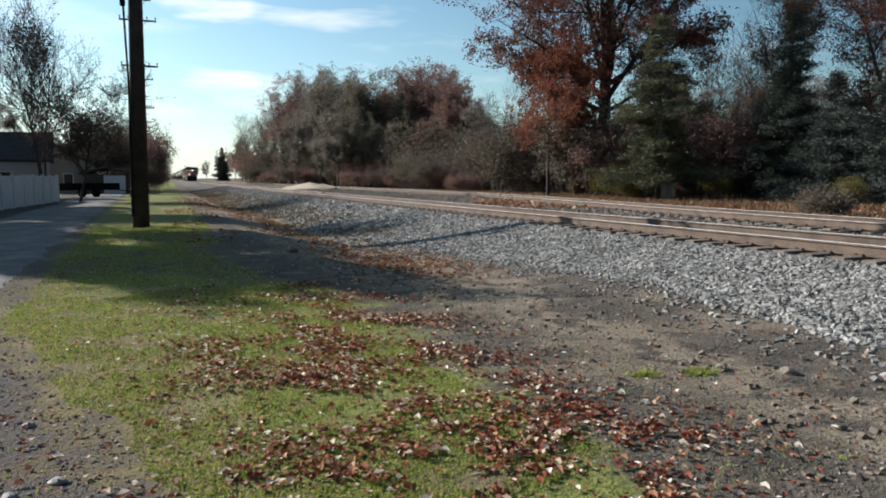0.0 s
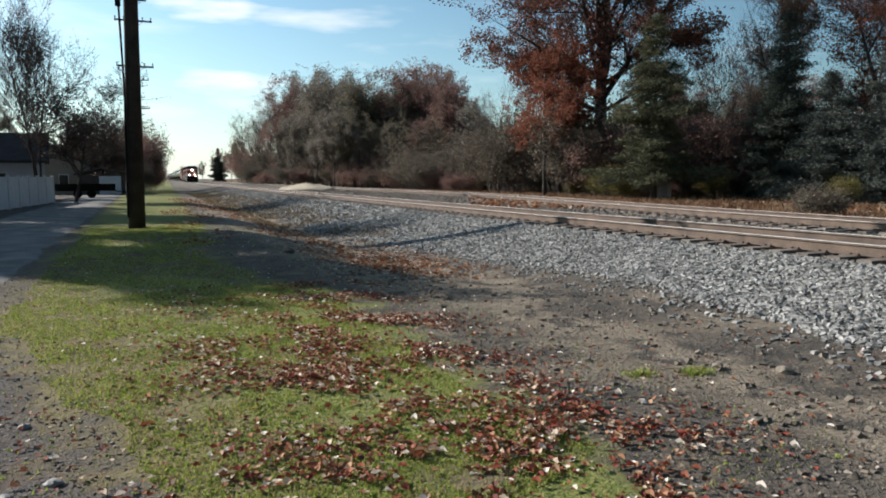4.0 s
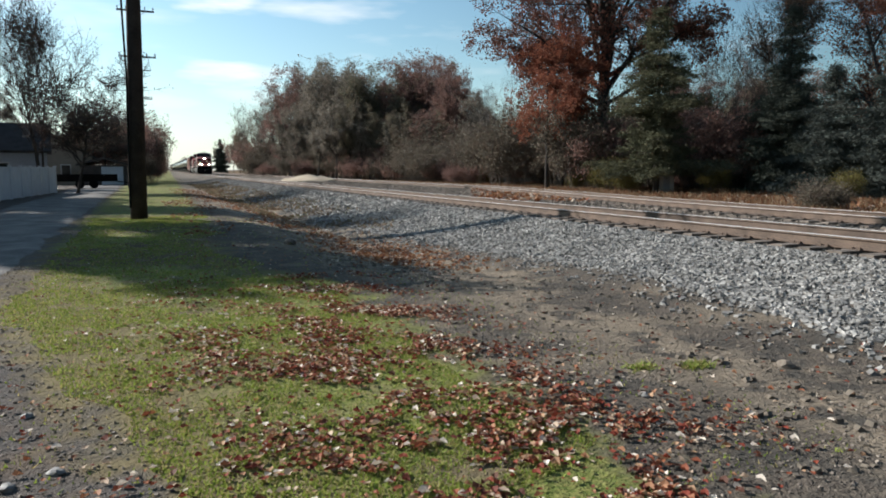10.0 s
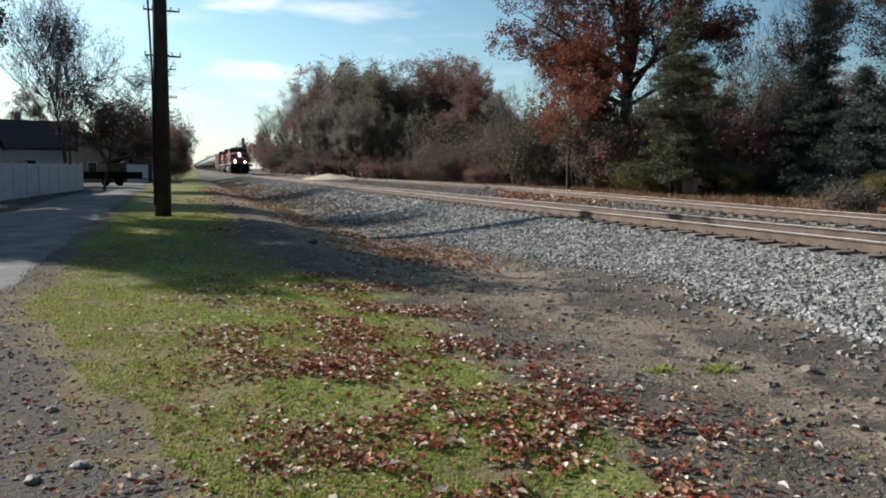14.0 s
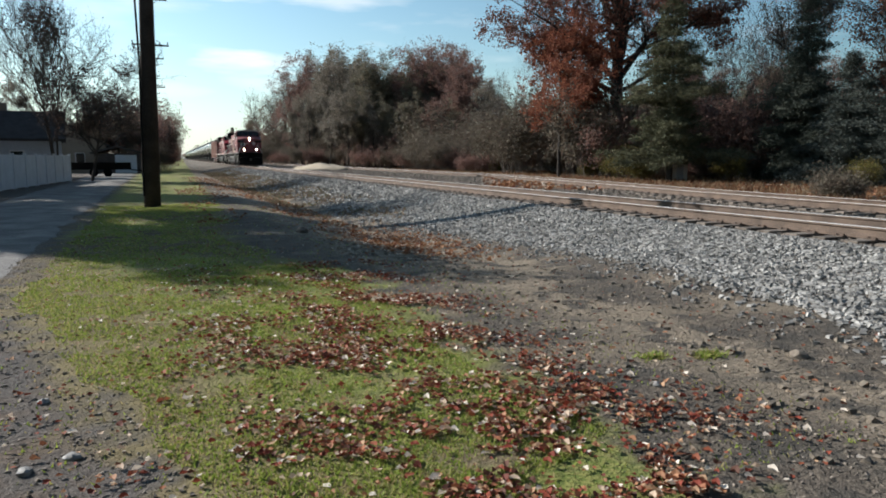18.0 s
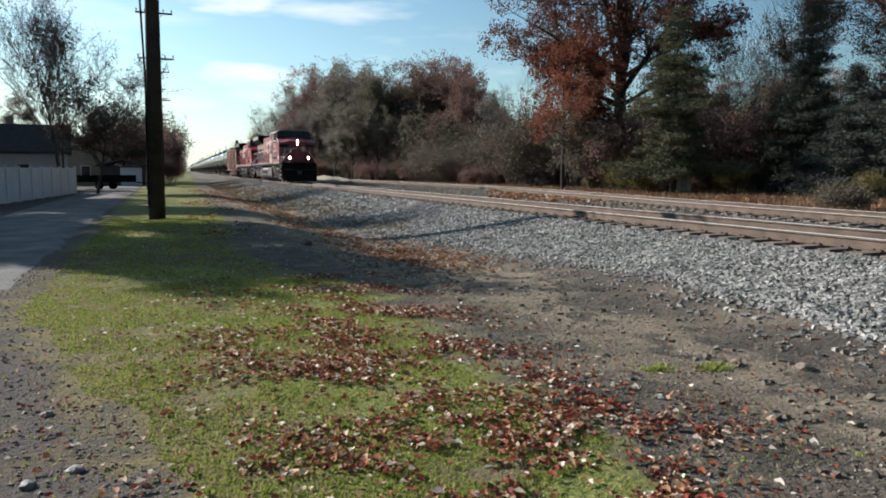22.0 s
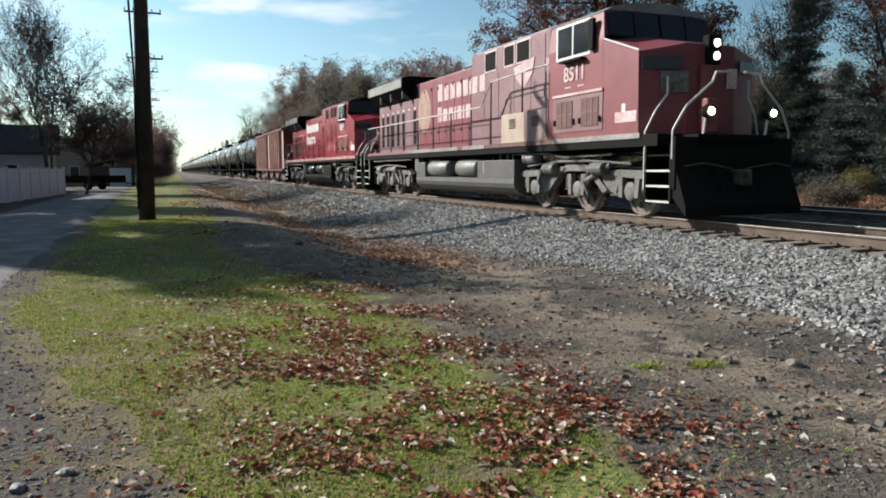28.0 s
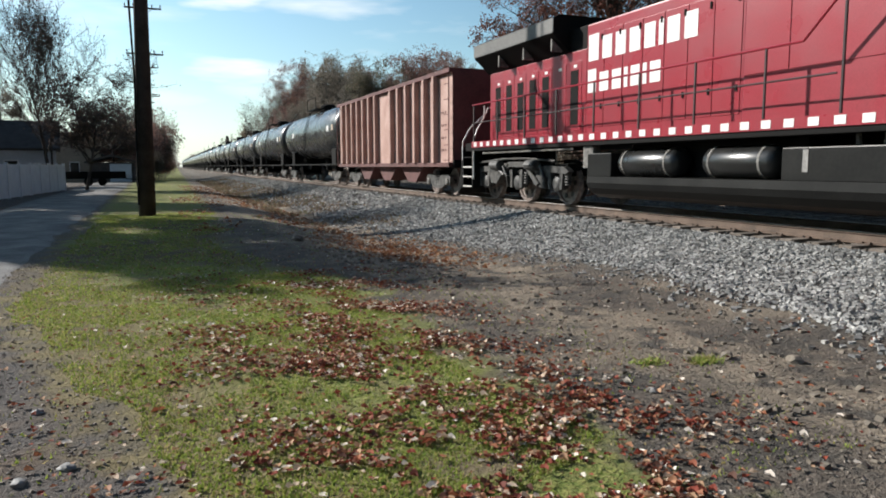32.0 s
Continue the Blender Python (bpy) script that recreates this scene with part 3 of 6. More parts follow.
def tree(kind, label, x, y, h, seed, leaf, per, size, kids=(7, 5, 4, 3), spread=0.6, top=3, bark="dark_bark", fork=1, lean=0.0, low=0.3, radius=0.22, up=0.25, trunk_r=None, z=None, reach=1.0, vase=0.35, crown=None, keep=1.0, thin=0.006):
    rng = random.Random(seed)
    t = tagged(empty(kind, pose(x, y, ground_z(x, y) - 0.05 if z is None else z)), label, "tree", "")
    st = Sticks(rng)
    st.thin = thin
    r = trunk_r or h * 0.019
    for k in range(fork):
        d = Vector((rng.uniform(-0.15, 0.15) + lean, rng.uniform(-0.15, 0.15), 1)).normalized() if fork == 1 else Vector((rng.uniform(-vase, vase), rng.uniform(-vase, vase), 1)).normalized()
        st.limb(Vector((rng.uniform(-0.2, 0.2) * (fork > 1), rng.uniform(-0.2, 0.2) * (fork > 1), 0)), d, h * 0.72, r / fork ** 0.4, 0, top, spread, kids, up, reach)
    if crown:      # wanted half width and height
        fit_crown(st, *crown)
    link_mesh("trunk", st.v, st.f, M[bark], t)
    if per:
        tips = [p for p in st.tips if p.z > h * low and (keep >= 1 or noise.noise(p * 0.45) > 0.9 - 1.6 * keep)]
        vs, fs = leaf_quads(rng, tips, per, radius, size)
        link_mesh("crown", vs, fs, M[leaf], t)
    return t


def conifer(kind, label, x, y, h, r, seed, leaf, size=0.3, layers=16, bare=0.06, ragged=0.25, per=26):
    rng = random.Random(seed)
    t = tagged(empty(kind, pose(x, y, ground_z(x, y) - 0.05)), label, "tree", "")
    st = Sticks(rng)
    st.tube([Vector((0, 0, 0)), Vector((0, 0, h * 0.5)), Vector((0, 0, h * 0.98))], [h * 0.018, h * 0.012, 0.02], 7)
    cs = []
    for i in range(layers):
        s = bare + (1 - bare) * (i + rng.random() * 0.6) / layers
        reach = r * (1 - s) ** 0.8 * rng.uniform(1 - ragged, 1 + ragged) + 0.15
        n = max(4, int(9 * (1 - s)) + 3)
        for k in range(n):
            a = rng.uniform(0, 2 * math.pi)
            rr = reach * rng.uniform(0.7, 1.15)
            q = Vector((math.cos(a) * rr, math.sin(a) * rr, h * s - rr * 0.12 + rr * 0.1 * rng.uniform(-1, 1)))
            b = Vector((0, 0, h * s))
            st.tube([b, b.lerp(q, 0.5) + Vector((0, 0, 0.05 * rr)), q], [0.05, 0.03, 0.01], 3)
            m = max(2, int(rr / 0.3))
            side = Vector((-math.sin(a), math.cos(a), 0))
            for j in range(m):
                f = (j + 1) / m
                c = b.lerp(q, f)
                for w in (-1, 0, 1):
                    cs.append(c + side * (w * rr * 0.3 * (1.2 - f)) + Vector((0, 0, 0.12 * f * f - 0.03)))
    link_mesh("trunk", st.v, st.f, M["dark_bark"], t)
    vs, fs = leaf_quads(rng, cs, per, 0.17, size, 0.5, 0.1)
    link_mesh("crown", vs, fs, M[leaf], t)
    return t


def shrub(label, x, y, h, r, seed, leaf, per=5, size=0.14, stems=16, kind="shrub"):
    rng = random.Random(seed)
    t = tagged(empty(kind, pose(x, y, ground_z(x, y) - 0.04)), label, "shrub", "")
    st = Sticks(rng)
    for k in range(stems):
        a = rng.uniform(0, 2 * math.pi)
        q = r * rng.random() ** 0.5
        st.limb(Vector((math.cos(a) * q * 0.6, math.sin(a) * q * 0.6, 0)), Vector((math.cos(a) * 0.4 * q / r, math.sin(a) * 0.4 * q / r, 1)).normalized(), h * rng.uniform(0.6, 1.0), 0.02, 1, 3, 0.55, (0, 5, 3, 0), 0.2)
    link_mesh("stem", st.v, st.f, M["twig"], t)
    if per:
        vs, fs = leaf_quads(rng, st.tips, per, 0.22, size)
        link_mesh("foliage", vs, fs, M[leaf], t)
    return t


def spot(u, d):
    """Place at d metres from the camera, u degrees to the right of the track."""
    return d * math.sin(radians(u)), d * math.cos(radians(u))


# woodland edge across the tracks
x, y = spot(35.2, 58)
great_oak("tall wide oak with rust-brown leaves at the wood's edge", x, y, 11, 35.2)
x, y = spot(31.0, 54)
tree("oak_tree", "young oak with orange-red leaves beside the taller oak", x, y, 12.5, 5, "red_leaf", 13, 0.15, (10, 8, 6, 3), 0.72, 3, low=0.3, radius=0.16, up=0.0, trunk_r=0.26, reach=0.75, fork=2, vase=0.25, crown=(4.8, 11.4), keep=0.66)
x, y = spot(39.3, 47)
conifer("pine_tree", "broad dark green pine in front of the oaks", x, y, 11.4, 3.5, 3, "pine_leaf", 0.24, 24, 0.13, 0.5, 22)
x, y = spot(48.3, 52)
conifer("spruce_tree", "tall dark spruce in the shade of the wood", x, y, 12.0, 3.0, 21, "spruce_leaf", 0.22, 32, 0.04, 0.3, 22)
x, y = spot(46.6, 57)
conifer("spruce_tree", "dense dark spruce behind the shrubs", x, y, 6.8, 2.2, 22, "spruce_leaf", 0.22, 26, 0.03, 0.35, 20)
x, y = spot(51.2, 46)
conifer("spruce_tree", "blue-green spruce standing at the wood's edge", x, y, 7.4, 2.6, 23, "blue_leaf", 0.2, 26, 0.02, 0.25, 22)
x, y = spot(55.0, 45)
conifer("spruce_tree", "large blue-green spruce beside the leaf-strewn bank", x, y, 8.6, 3.1, 24, "blue_leaf", 0.2, 28, 0.02, 0.25, 22)
x, y = spot(47.6, 62)
tree("oak_tree", "half-bare tree with grey-brown leaves behind the spruces", x, y, 20, 31, "brown_leaf", 6, 0.14, (12, 9, 6, 4), 0.62, 4, low=0.3, radius=0.2, up=0.3, reach=0.8, crown=(5.0, 20), keep=0.55)
x, y = spot(54.8, 54)
tree("oak_tree", "wide oak with orange-brown leaves over the spruces", x, y, 18, 33, "red_leaf", 7, 0.14, (12, 9, 6, 4), 0.7, 4, low=0.25, radius=0.2, up=0.1, reach=0.85, crown=(7.0, 19), keep=0.55)
x, y = spot(43.0, 66)
tree("bare_tree", "bare grey tree behind the pine", x, y, 13.5, 41, "brown_leaf", 1, 0.12, (11, 8, 6, 4), 0.58, 4, bark="dark_bark", low=0.3, up=0.3, crown=(4.5, 14.5), keep=0.4, thin=0.014)
x, y = spot(45.6, 70)
tree("bare_tree", "thin bare tree among the wood", x, y, 14, 42, "maroon_leaf", 1, 0.12, (11, 8, 6, 4), 0.58, 4, bark="dark_bark", low=0.2, up=0.3, crown=(4.5, 15), keep=0.5, thin=0.014)
x, y = spot(41.0, 70)
tree("bare_tree", "bare tree with a few maroon leaves", x, y, 11, 43, "maroon_leaf", 2, 0.13, (10, 8, 6, 4), 0.6, 4, bark="dark_bark", low=0.1, up=0.3, crown=(4.0, 11.5), keep=0.5, thin=0.014)
x, y = spot(28.5, 78)
tree("bare_tree", "slim bare tree reaching over the thicket", x, y, 16, 44, "grey_leaf", 0, 0.2, (10, 7, 5, 4), 0.42, 4, bark="twig", up=0.5, crown=(3.0, 12.5), thin=0.014)
x, y = spot(27.0, 82)
tree("bare_tree", "slim pale bare tree at the thicket's end", x, y, 14, 45, "grey_leaf", 0, 0.2, (10, 7, 5, 4), 0.42, 4, bark="twig", up=0.5, crown=(3.0, 11.5), thin=0.014)

# the wood beyond, seen as a mass of mixed trees; four kinds built once and repeated, each 15 m tall as built
MASS = [
    tree("woodland_tree", "grey-brown half-bare tree in the far wood", *spot(14.0, 116), 15, 51, "grey_leaf", 12, 0.2, (14, 9, 7, 4), 0.62, 3, bark="dark_bark", low=0.06, radius=0.26, reach=0.8, crown=(4.6, 18), keep=0.58),
    tree("woodland_tree", "brown-leaved oak in the far wood", *spot(21.1, 112), 15, 52, "maroon_leaf", 14, 0.2, (14, 9, 7, 4), 0.62, 3, bark="dark_bark", low=0.06, radius=0.26, reach=0.75, crown=(4.6, 19), keep=0.58),
    tree("woodland_tree", "dull green and brown tree in the far wood", *spot(18.0, 110), 15, 53, "green_leaf", 13, 0.2, (14, 9, 7, 4), 0.64, 3, bark="dark_bark", low=0.05, radius=0.26, reach=0.8, crown=(4.6, 16), keep=0.6),
    tree("woodland_tree", "bare tree with fine grey twigs in the far wood", *spot(9.4, 156), 15, 54, "grey_leaf", 3, 0.14, (14, 10, 7, 5), 0.55, 3, bark="dark_bark", low=0.1, radius=0.24, reach=0.8, crown=(4.4, 18), keep=0.6),
]
TALL = (18, 19, 16, 18)
for k in MASS:
    tagged(k, group="trees of the far wood")
rng = random.Random(77)
# turn, height in degrees of the wood's outline
SKYLINE = ((5.0, 2.3), (6.8, 2.6), (7.3, 4.9), (9.2, 6.1), (10.7, 7.9), (14.0, 8.4), (16.6, 7.6), (18.8, 7.9), (21.1, 9.0), (23.3, 8.3), (25.5, 6.2), (26.9, 5.0), (30.0, 4.6), (34.0, 5.4), (40.0, 6.2), (47.0, 6.8), (70.0, 8.5))


def wood_tree(u, d, k, share=1.0, slim=1.0):
    (u0, a0), (u1, a1) = [p for p in zip(SKYLINE, SKYLINE[1:]) if p[0][0] <= u <= p[1][0]][0]
    up = (a0 + (a1 - a0) * (u - u0) / (u1 - u0)) * share
    high = d * math.tan(radians(up)) + 1.65
    px, py = spot(u, d)
    c = copy_thing(MASS[k], pose(px, py, ground_z(px, py) - 0.05, 0, 0, rng.uniform(0, 360)))
    c.scale = (high / TALL[k] * rng.uniform(0.9, 1.1) * slim,) * 2 + (high / TALL[k],)


for u, d, k in ((7.5, 185, 3), (8.3, 172, 3), (9.9, 148, 3), (10.8, 138, 1), (11.7, 130, 3), (12.6, 124, 0), (13.4, 121, 0), (14.9, 113, 0), (15.9, 112, 0), (16.9, 111, 2), (19.0, 107, 2), (20.0, 109, 1), (22.2, 107, 1), (23.1, 103, 1), (24.1, 99, 1), (25.0, 97, 3), (25.8, 95, 0), (26.6, 93, 3)):
    wood_tree(u, d, k, rng.uniform(0.93, 1.03))
# lower growth before and behind them
for u, d, k, share in ((8.8, 150, 3, 0.6), (10.2, 132, 0, 0.6), (11.4, 122, 0, 0.62), (12.8, 112, 0, 0.6), (14.2, 106, 0, 0.66), (15.4, 105, 2, 0.6), (16.4, 103, 0, 0.55), (17.6, 102, 2, 0.6), (18.6, 100, 0, 0.5), (19.8, 100, 2, 0.55), (21.4, 98, 1, 0.5), (22.8, 96, 2, 0.5), (24.4, 92, 0, 0.5),
                       (9.0, 190, 3, 0.8), (10.6, 170, 0, 0.85), (12.2, 150, 2, 0.9), (13.6, 145, 2, 0.93), (15.2, 140, 2, 0.93), (16.4, 135, 1, 0.95), (17.8, 135, 2, 0.95), (19.2, 130, 1, 0.95), (20.4, 130, 2, 0.9), (21.8, 130, 1, 0.95), (23.0, 125, 2, 0.9), (24.6, 118, 1, 0.9), (26.2, 112, 2, 0.9)):
    wood_tree(u, d, k, share)
for u, d, k in ((29.6, 86, 2), (33.0, 90, 0), (36.5, 92, 1), (38.5, 86, 2), (40.2, 80, 1), (41.6, 84, 2), (43.0, 80, 1), (44.4, 78, 2), (45.8, 82, 1), (47.0, 80, 2), (50.0, 82, 1), (53.5, 80, 0), (57.0, 78, 2), (60.0, 72, 1)):
    wood_tree(u, d, k)

# shrubs and brush along the wood's edge, repeated from four
BRUSH = [
    shrub("brown leafless brush along the wood's edge", *spot(24.0, 84), 3.2, 2.2, 61, "brush_leaf", 8, 0.15),
    shrub("dull green brush with grey stems", *spot(27.5, 66), 3.4, 2.2, 62, "brush_leaf", 8, 0.14),
    shrub("low maroon brush under the trees", *spot(20.8, 92), 2.8, 2.0, 63, "maroon_leaf", 8, 0.14),
    shrub("yellow-green shrub at the foot of the pine", *spot(36.4, 50), 1.7, 1.5, 64, "yellow_leaf", 8, 0.1),
]
for k in BRUSH:
    tagged(k, group="brush along the wood")
for u in np.arange(8.0, 60.0, 0.8):
    far = 150 - (u - 8) * 4.4 if u < 22 else 88 - (u - 22) * 1.9 if u < 34 else 64 - (u - 34) * 0.45
    for row in range(4 if u < 26 else 3):
        d = far * rng.uniform(0.93, 1.06) + row * 8 if row < 3 else far * rng.uniform(0.86, 0.93)
        k = rng.choice((0, 0, 1, 2)) if u < 50 else rng.choice((0, 2, 1))
        s = rng.uniform(0.7, 1.15) * (1.35 if u < 22 else 1.0) * (0.8, 1.25, 1.25, 0.6)[row]
        if 36 < u < 58 and row == 0:
            s *= 0.6
        px, py = spot(u + rng.uniform(-0.5, 0.5), d)
        c = copy_thing(BRUSH[k], pose(px, py, ground_z(px, py) - 0.05, 0, 0, rng.uniform(0, 360)))
        c.scale = (s * 1.15, s * 1.15, s)
for u, d, k, s in ((32.6, 56, 1, 1.3), (33.8, 54, 0, 1.4), (34.8, 55, 1, 1.5), (36.0, 54, 2, 1.4), (42.4, 54, 2, 1.4), (43.4, 55, 2, 1.6), (44.4, 54, 2, 1.5), (45.4, 54, 2, 1.3), (27.6, 66, 1, 1.6), (28.6, 64, 1, 1.5), (25.6, 72, 0, 1.4)):
    px, py = spot(u, d)
    c = copy_thing(BRUSH[k], pose(px, py, ground_z(px, py) - 0.05, 0, 0, rng.uniform(0, 360)))
    c.scale = (s * 0.85, s * 0.85, s)
for u, d, s in ((35.2, 52, 0.8), (37.3, 48, 0.7), (43.5, 50, 0.9), (52.3, 42, 0.7), (33.2, 55, 0.6), (26.0, 72, 0.6)):
    px, py = spot(u, d)
    c = copy_thing(BRUSH[3], pose(px, py, ground_z(px, py) - 0.05, 0, 0, rng.uniform(0, 360)))
    c.scale = (s * 0.75, s * 0.75, s * 0.95)
x, y = spot(50.8, 30)
b = shrub("brown brush heap beside the far track", x, y, 0.7, 0.75, 71, "brush_leaf", 6, 0.07, 26, "brush_heap")

# unseen dark wall added behind the camera to hold back sky light
bm = bmesh.new()
ring = []
for k in range(41):
    a = radians(95 + 4.25 * k)
    r0 = 30 + 1.5 * noise.noise((k * 0.5, 0, 0))
    p = (r0 * math.sin(a) * 1.3, r0 * math.cos(a))
    top = 9 + 2 * noise.noise((k * 0.35, 4, 0))
    ring.append([bm.verts.new((p[0] * f, p[1] * f, z)) for f, z in ((1, -0.5), (1, top), (1.06, top), (1.06, -0.5))])
for a, b in zip(ring, ring[1:]):
    for i in range(3):
        bm.faces.new((a[i], b[i], b[i + 1], a[i + 1]))
tagged(part("backdrop", bm, mat("dark_backdrop", (0.05, 0.052, 0.03, 1), (0.025, 0.026, 0.016, 1), 0.95, 0, 3, 0.5, 0.8, spec=0.05)), "unseen dark wall added behind the lawn to hold back sky light", "hedge", "", "structure")

# trees by the street
x, y = spot(-6.5, 60)
tree("bare_tree", "tall bare multi-stemmed tree behind the white fence", x, y, 14.0, 83, "dark_tip", 1, 0.11, (8, 7, 5, 3), 0.55, 4, bark="dark_bark", fork=3, low=0.4, up=0.35, radius=0.14, crown=(4.6, 15.2), keep=0.7, thin=0.022)
x, y = spot(-4.4, 56)
tree("bare_tree", "spreading bare tree at the street's edge", x, y, 9.0, 84, "dark_tip", 1, 0.12, (10, 8, 6, 3), 0.7, 4, bark="dark_bark", low=0.3, up=0.2, radius=0.14, crown=(4.0, 9.6), thin=0.022)
x, y = spot(-2.4, 85)
tree("bare_tree", "bare tree beyond the garage", x, y, 10, 85, "dark_tip", 1, 0.12, (10, 8, 6, 4), 0.66, 4, bark="dark_bark", low=0.2, up=0.25, crown=(4.2, 11.5), thin=0.022)
x, y = spot(-12.3, 46)
tree("bare_tree", "half-bare yard tree with brown leaves", x, y, 14, 86, "dark_tip", 6, 0.16, (9, 7, 5, 3), 0.6, 4, bark="dark_bark", low=0.35, up=0.2, reach=0.6, crown=(4.0, 16), thin=0.022)
# yard trees out of view, placed to cast the shade on lawn, street and fence
tree("yard_tree", "leafy yard tree that shades the lawn", -13.0, 32.6, 16, 87, "oak_leaf", 20, 0.34, (14, 7, 5, 3), 0.66, 3, low=0.3, radius=0.3, up=0.12, reach=0.42)
tree("yard_tree", "half-bare yard tree beside the street", -18.0, 32.5, 14, 88, "brown_leaf", 14, 0.36, (11, 7, 5, 3), 0.62, 3, low=0.3, radius=0.3, up=0.2, reach=0.5)
tree("yard_tree", "thinning yard tree near the street", -13.2, 30.0, 15, 93, "oak_leaf", 14, 0.3, (14, 7, 5, 3), 0.66, 3, low=0.3, radius=0.28, up=0.15, reach=0.42, crown=(2.6, 14.5))
tree("yard_tree", "half-bare maple that dapples the lawn", -14.8, 39.5, 15, 94, "oak_leaf", 9, 0.3, (14, 7, 5, 3), 0.66, 3, low=0.3, radius=0.3, up=0.15, reach=0.42, crown=(3.8, 15.5))
tree("yard_tree", "leafy maple beside the street", -17.0, 44.5, 14, 92, "brown_leaf", 9, 0.3, (11, 7, 5, 3), 0.62, 3, low=0.3, radius=0.3, up=0.2, reach=0.5)
tree("yard_tree", "leafy yard tree behind the houses", -18.0, 57.0, 14, 89, "brown_leaf", 24, 0.34, (12, 7, 5, 3), 0.64, 3, low=0.3, radius=0.32, up=0.2, reach=0.55)
tree("yard_tree", "leafy oak in the back yard", -21.5, 69.0, 15, 90, "oak_leaf", 24, 0.34, (12, 7, 5, 3), 0.64, 3, low=0.3, radius=0.32, up=0.2, reach=0.55)
for u, d, s, k in ((0.2, 90, 0.9, 0), (0.6, 96, 0.9, 2), (-0.5, 90, 0.9, 2), (0.9, 112, 0.8, 2), (-1.3, 92, 0.8, 0), (0.3, 98, 1.7, 0), (-0.1, 96, 2.0, 2), (-0.8, 100, 2.3, 2), (-1.7, 96, 2.0, 0), (0.7, 118, 1.9, 2), (0.2, 114, 2.3, 0), (-0.4, 110, 2.4, 2), (-1.2, 112, 2.4, 0), (1.3, 150, 1.1, 2), (-2.6, 98, 1.8, 0), (-3.4, 96, 1.9, 2), (-4.6, 94, 1.8, 0), (0.9, 135, 1.6, 0)):
    px, py = spot(u, d)
    c = copy_thing(BRUSH[k], pose(px, py, -0.05, 0, 0, rng.uniform(0, 360)))
    c.scale = (s * 0.5, s * 0.5, s * 0.9)
# far tree line where the track runs out
x, y = spot(5.45, 300)
conifer("spruce_tree", "distant dark conifer by the track", x, y, 13.5, 3.4, 91, "spruce_leaf", 0.6, 28, 0.03, 0.3, 8)
for u, d, k, share in ((5.1, 430, 2, 0.85), (5.9, 380, 0, 0.8), (6.4, 330, 2, 1.0), (6.9, 300, 0, 1.0), (7.1, 250, 2, 0.75)):
    wood_tree(u, d, k, share)
for u, d, s, k in ((2.9, 700, 0.7, 1), (3.6, 600, 0.7, 2), (4.3, 520, 0.75, 0), (-0.2, 160, 0.5, 3), (-1.4, 150, 0.6, 0), (-3.2, 130, 0.62, 3), (-4.5, 115, 0.6, 0), (-6.5, 110, 0.62, 3), (-8.6, 105, 0.66, 0)):
    px, py = spot(u, d)
    c = copy_thing(MASS[k], pose(px, py, -0.05, 0, 0, rng.uniform(0, 360)))
    c.scale = (s, s, s)

# ---- the train ----
SPEED, NOSE_AT_28 = 8.34, 11.93   # metres a second; where the first nose stands at 28 s
TRAIN, WHEELS = [], []            # (thing, distance of its middle behind the first nose); rolling wheelsets

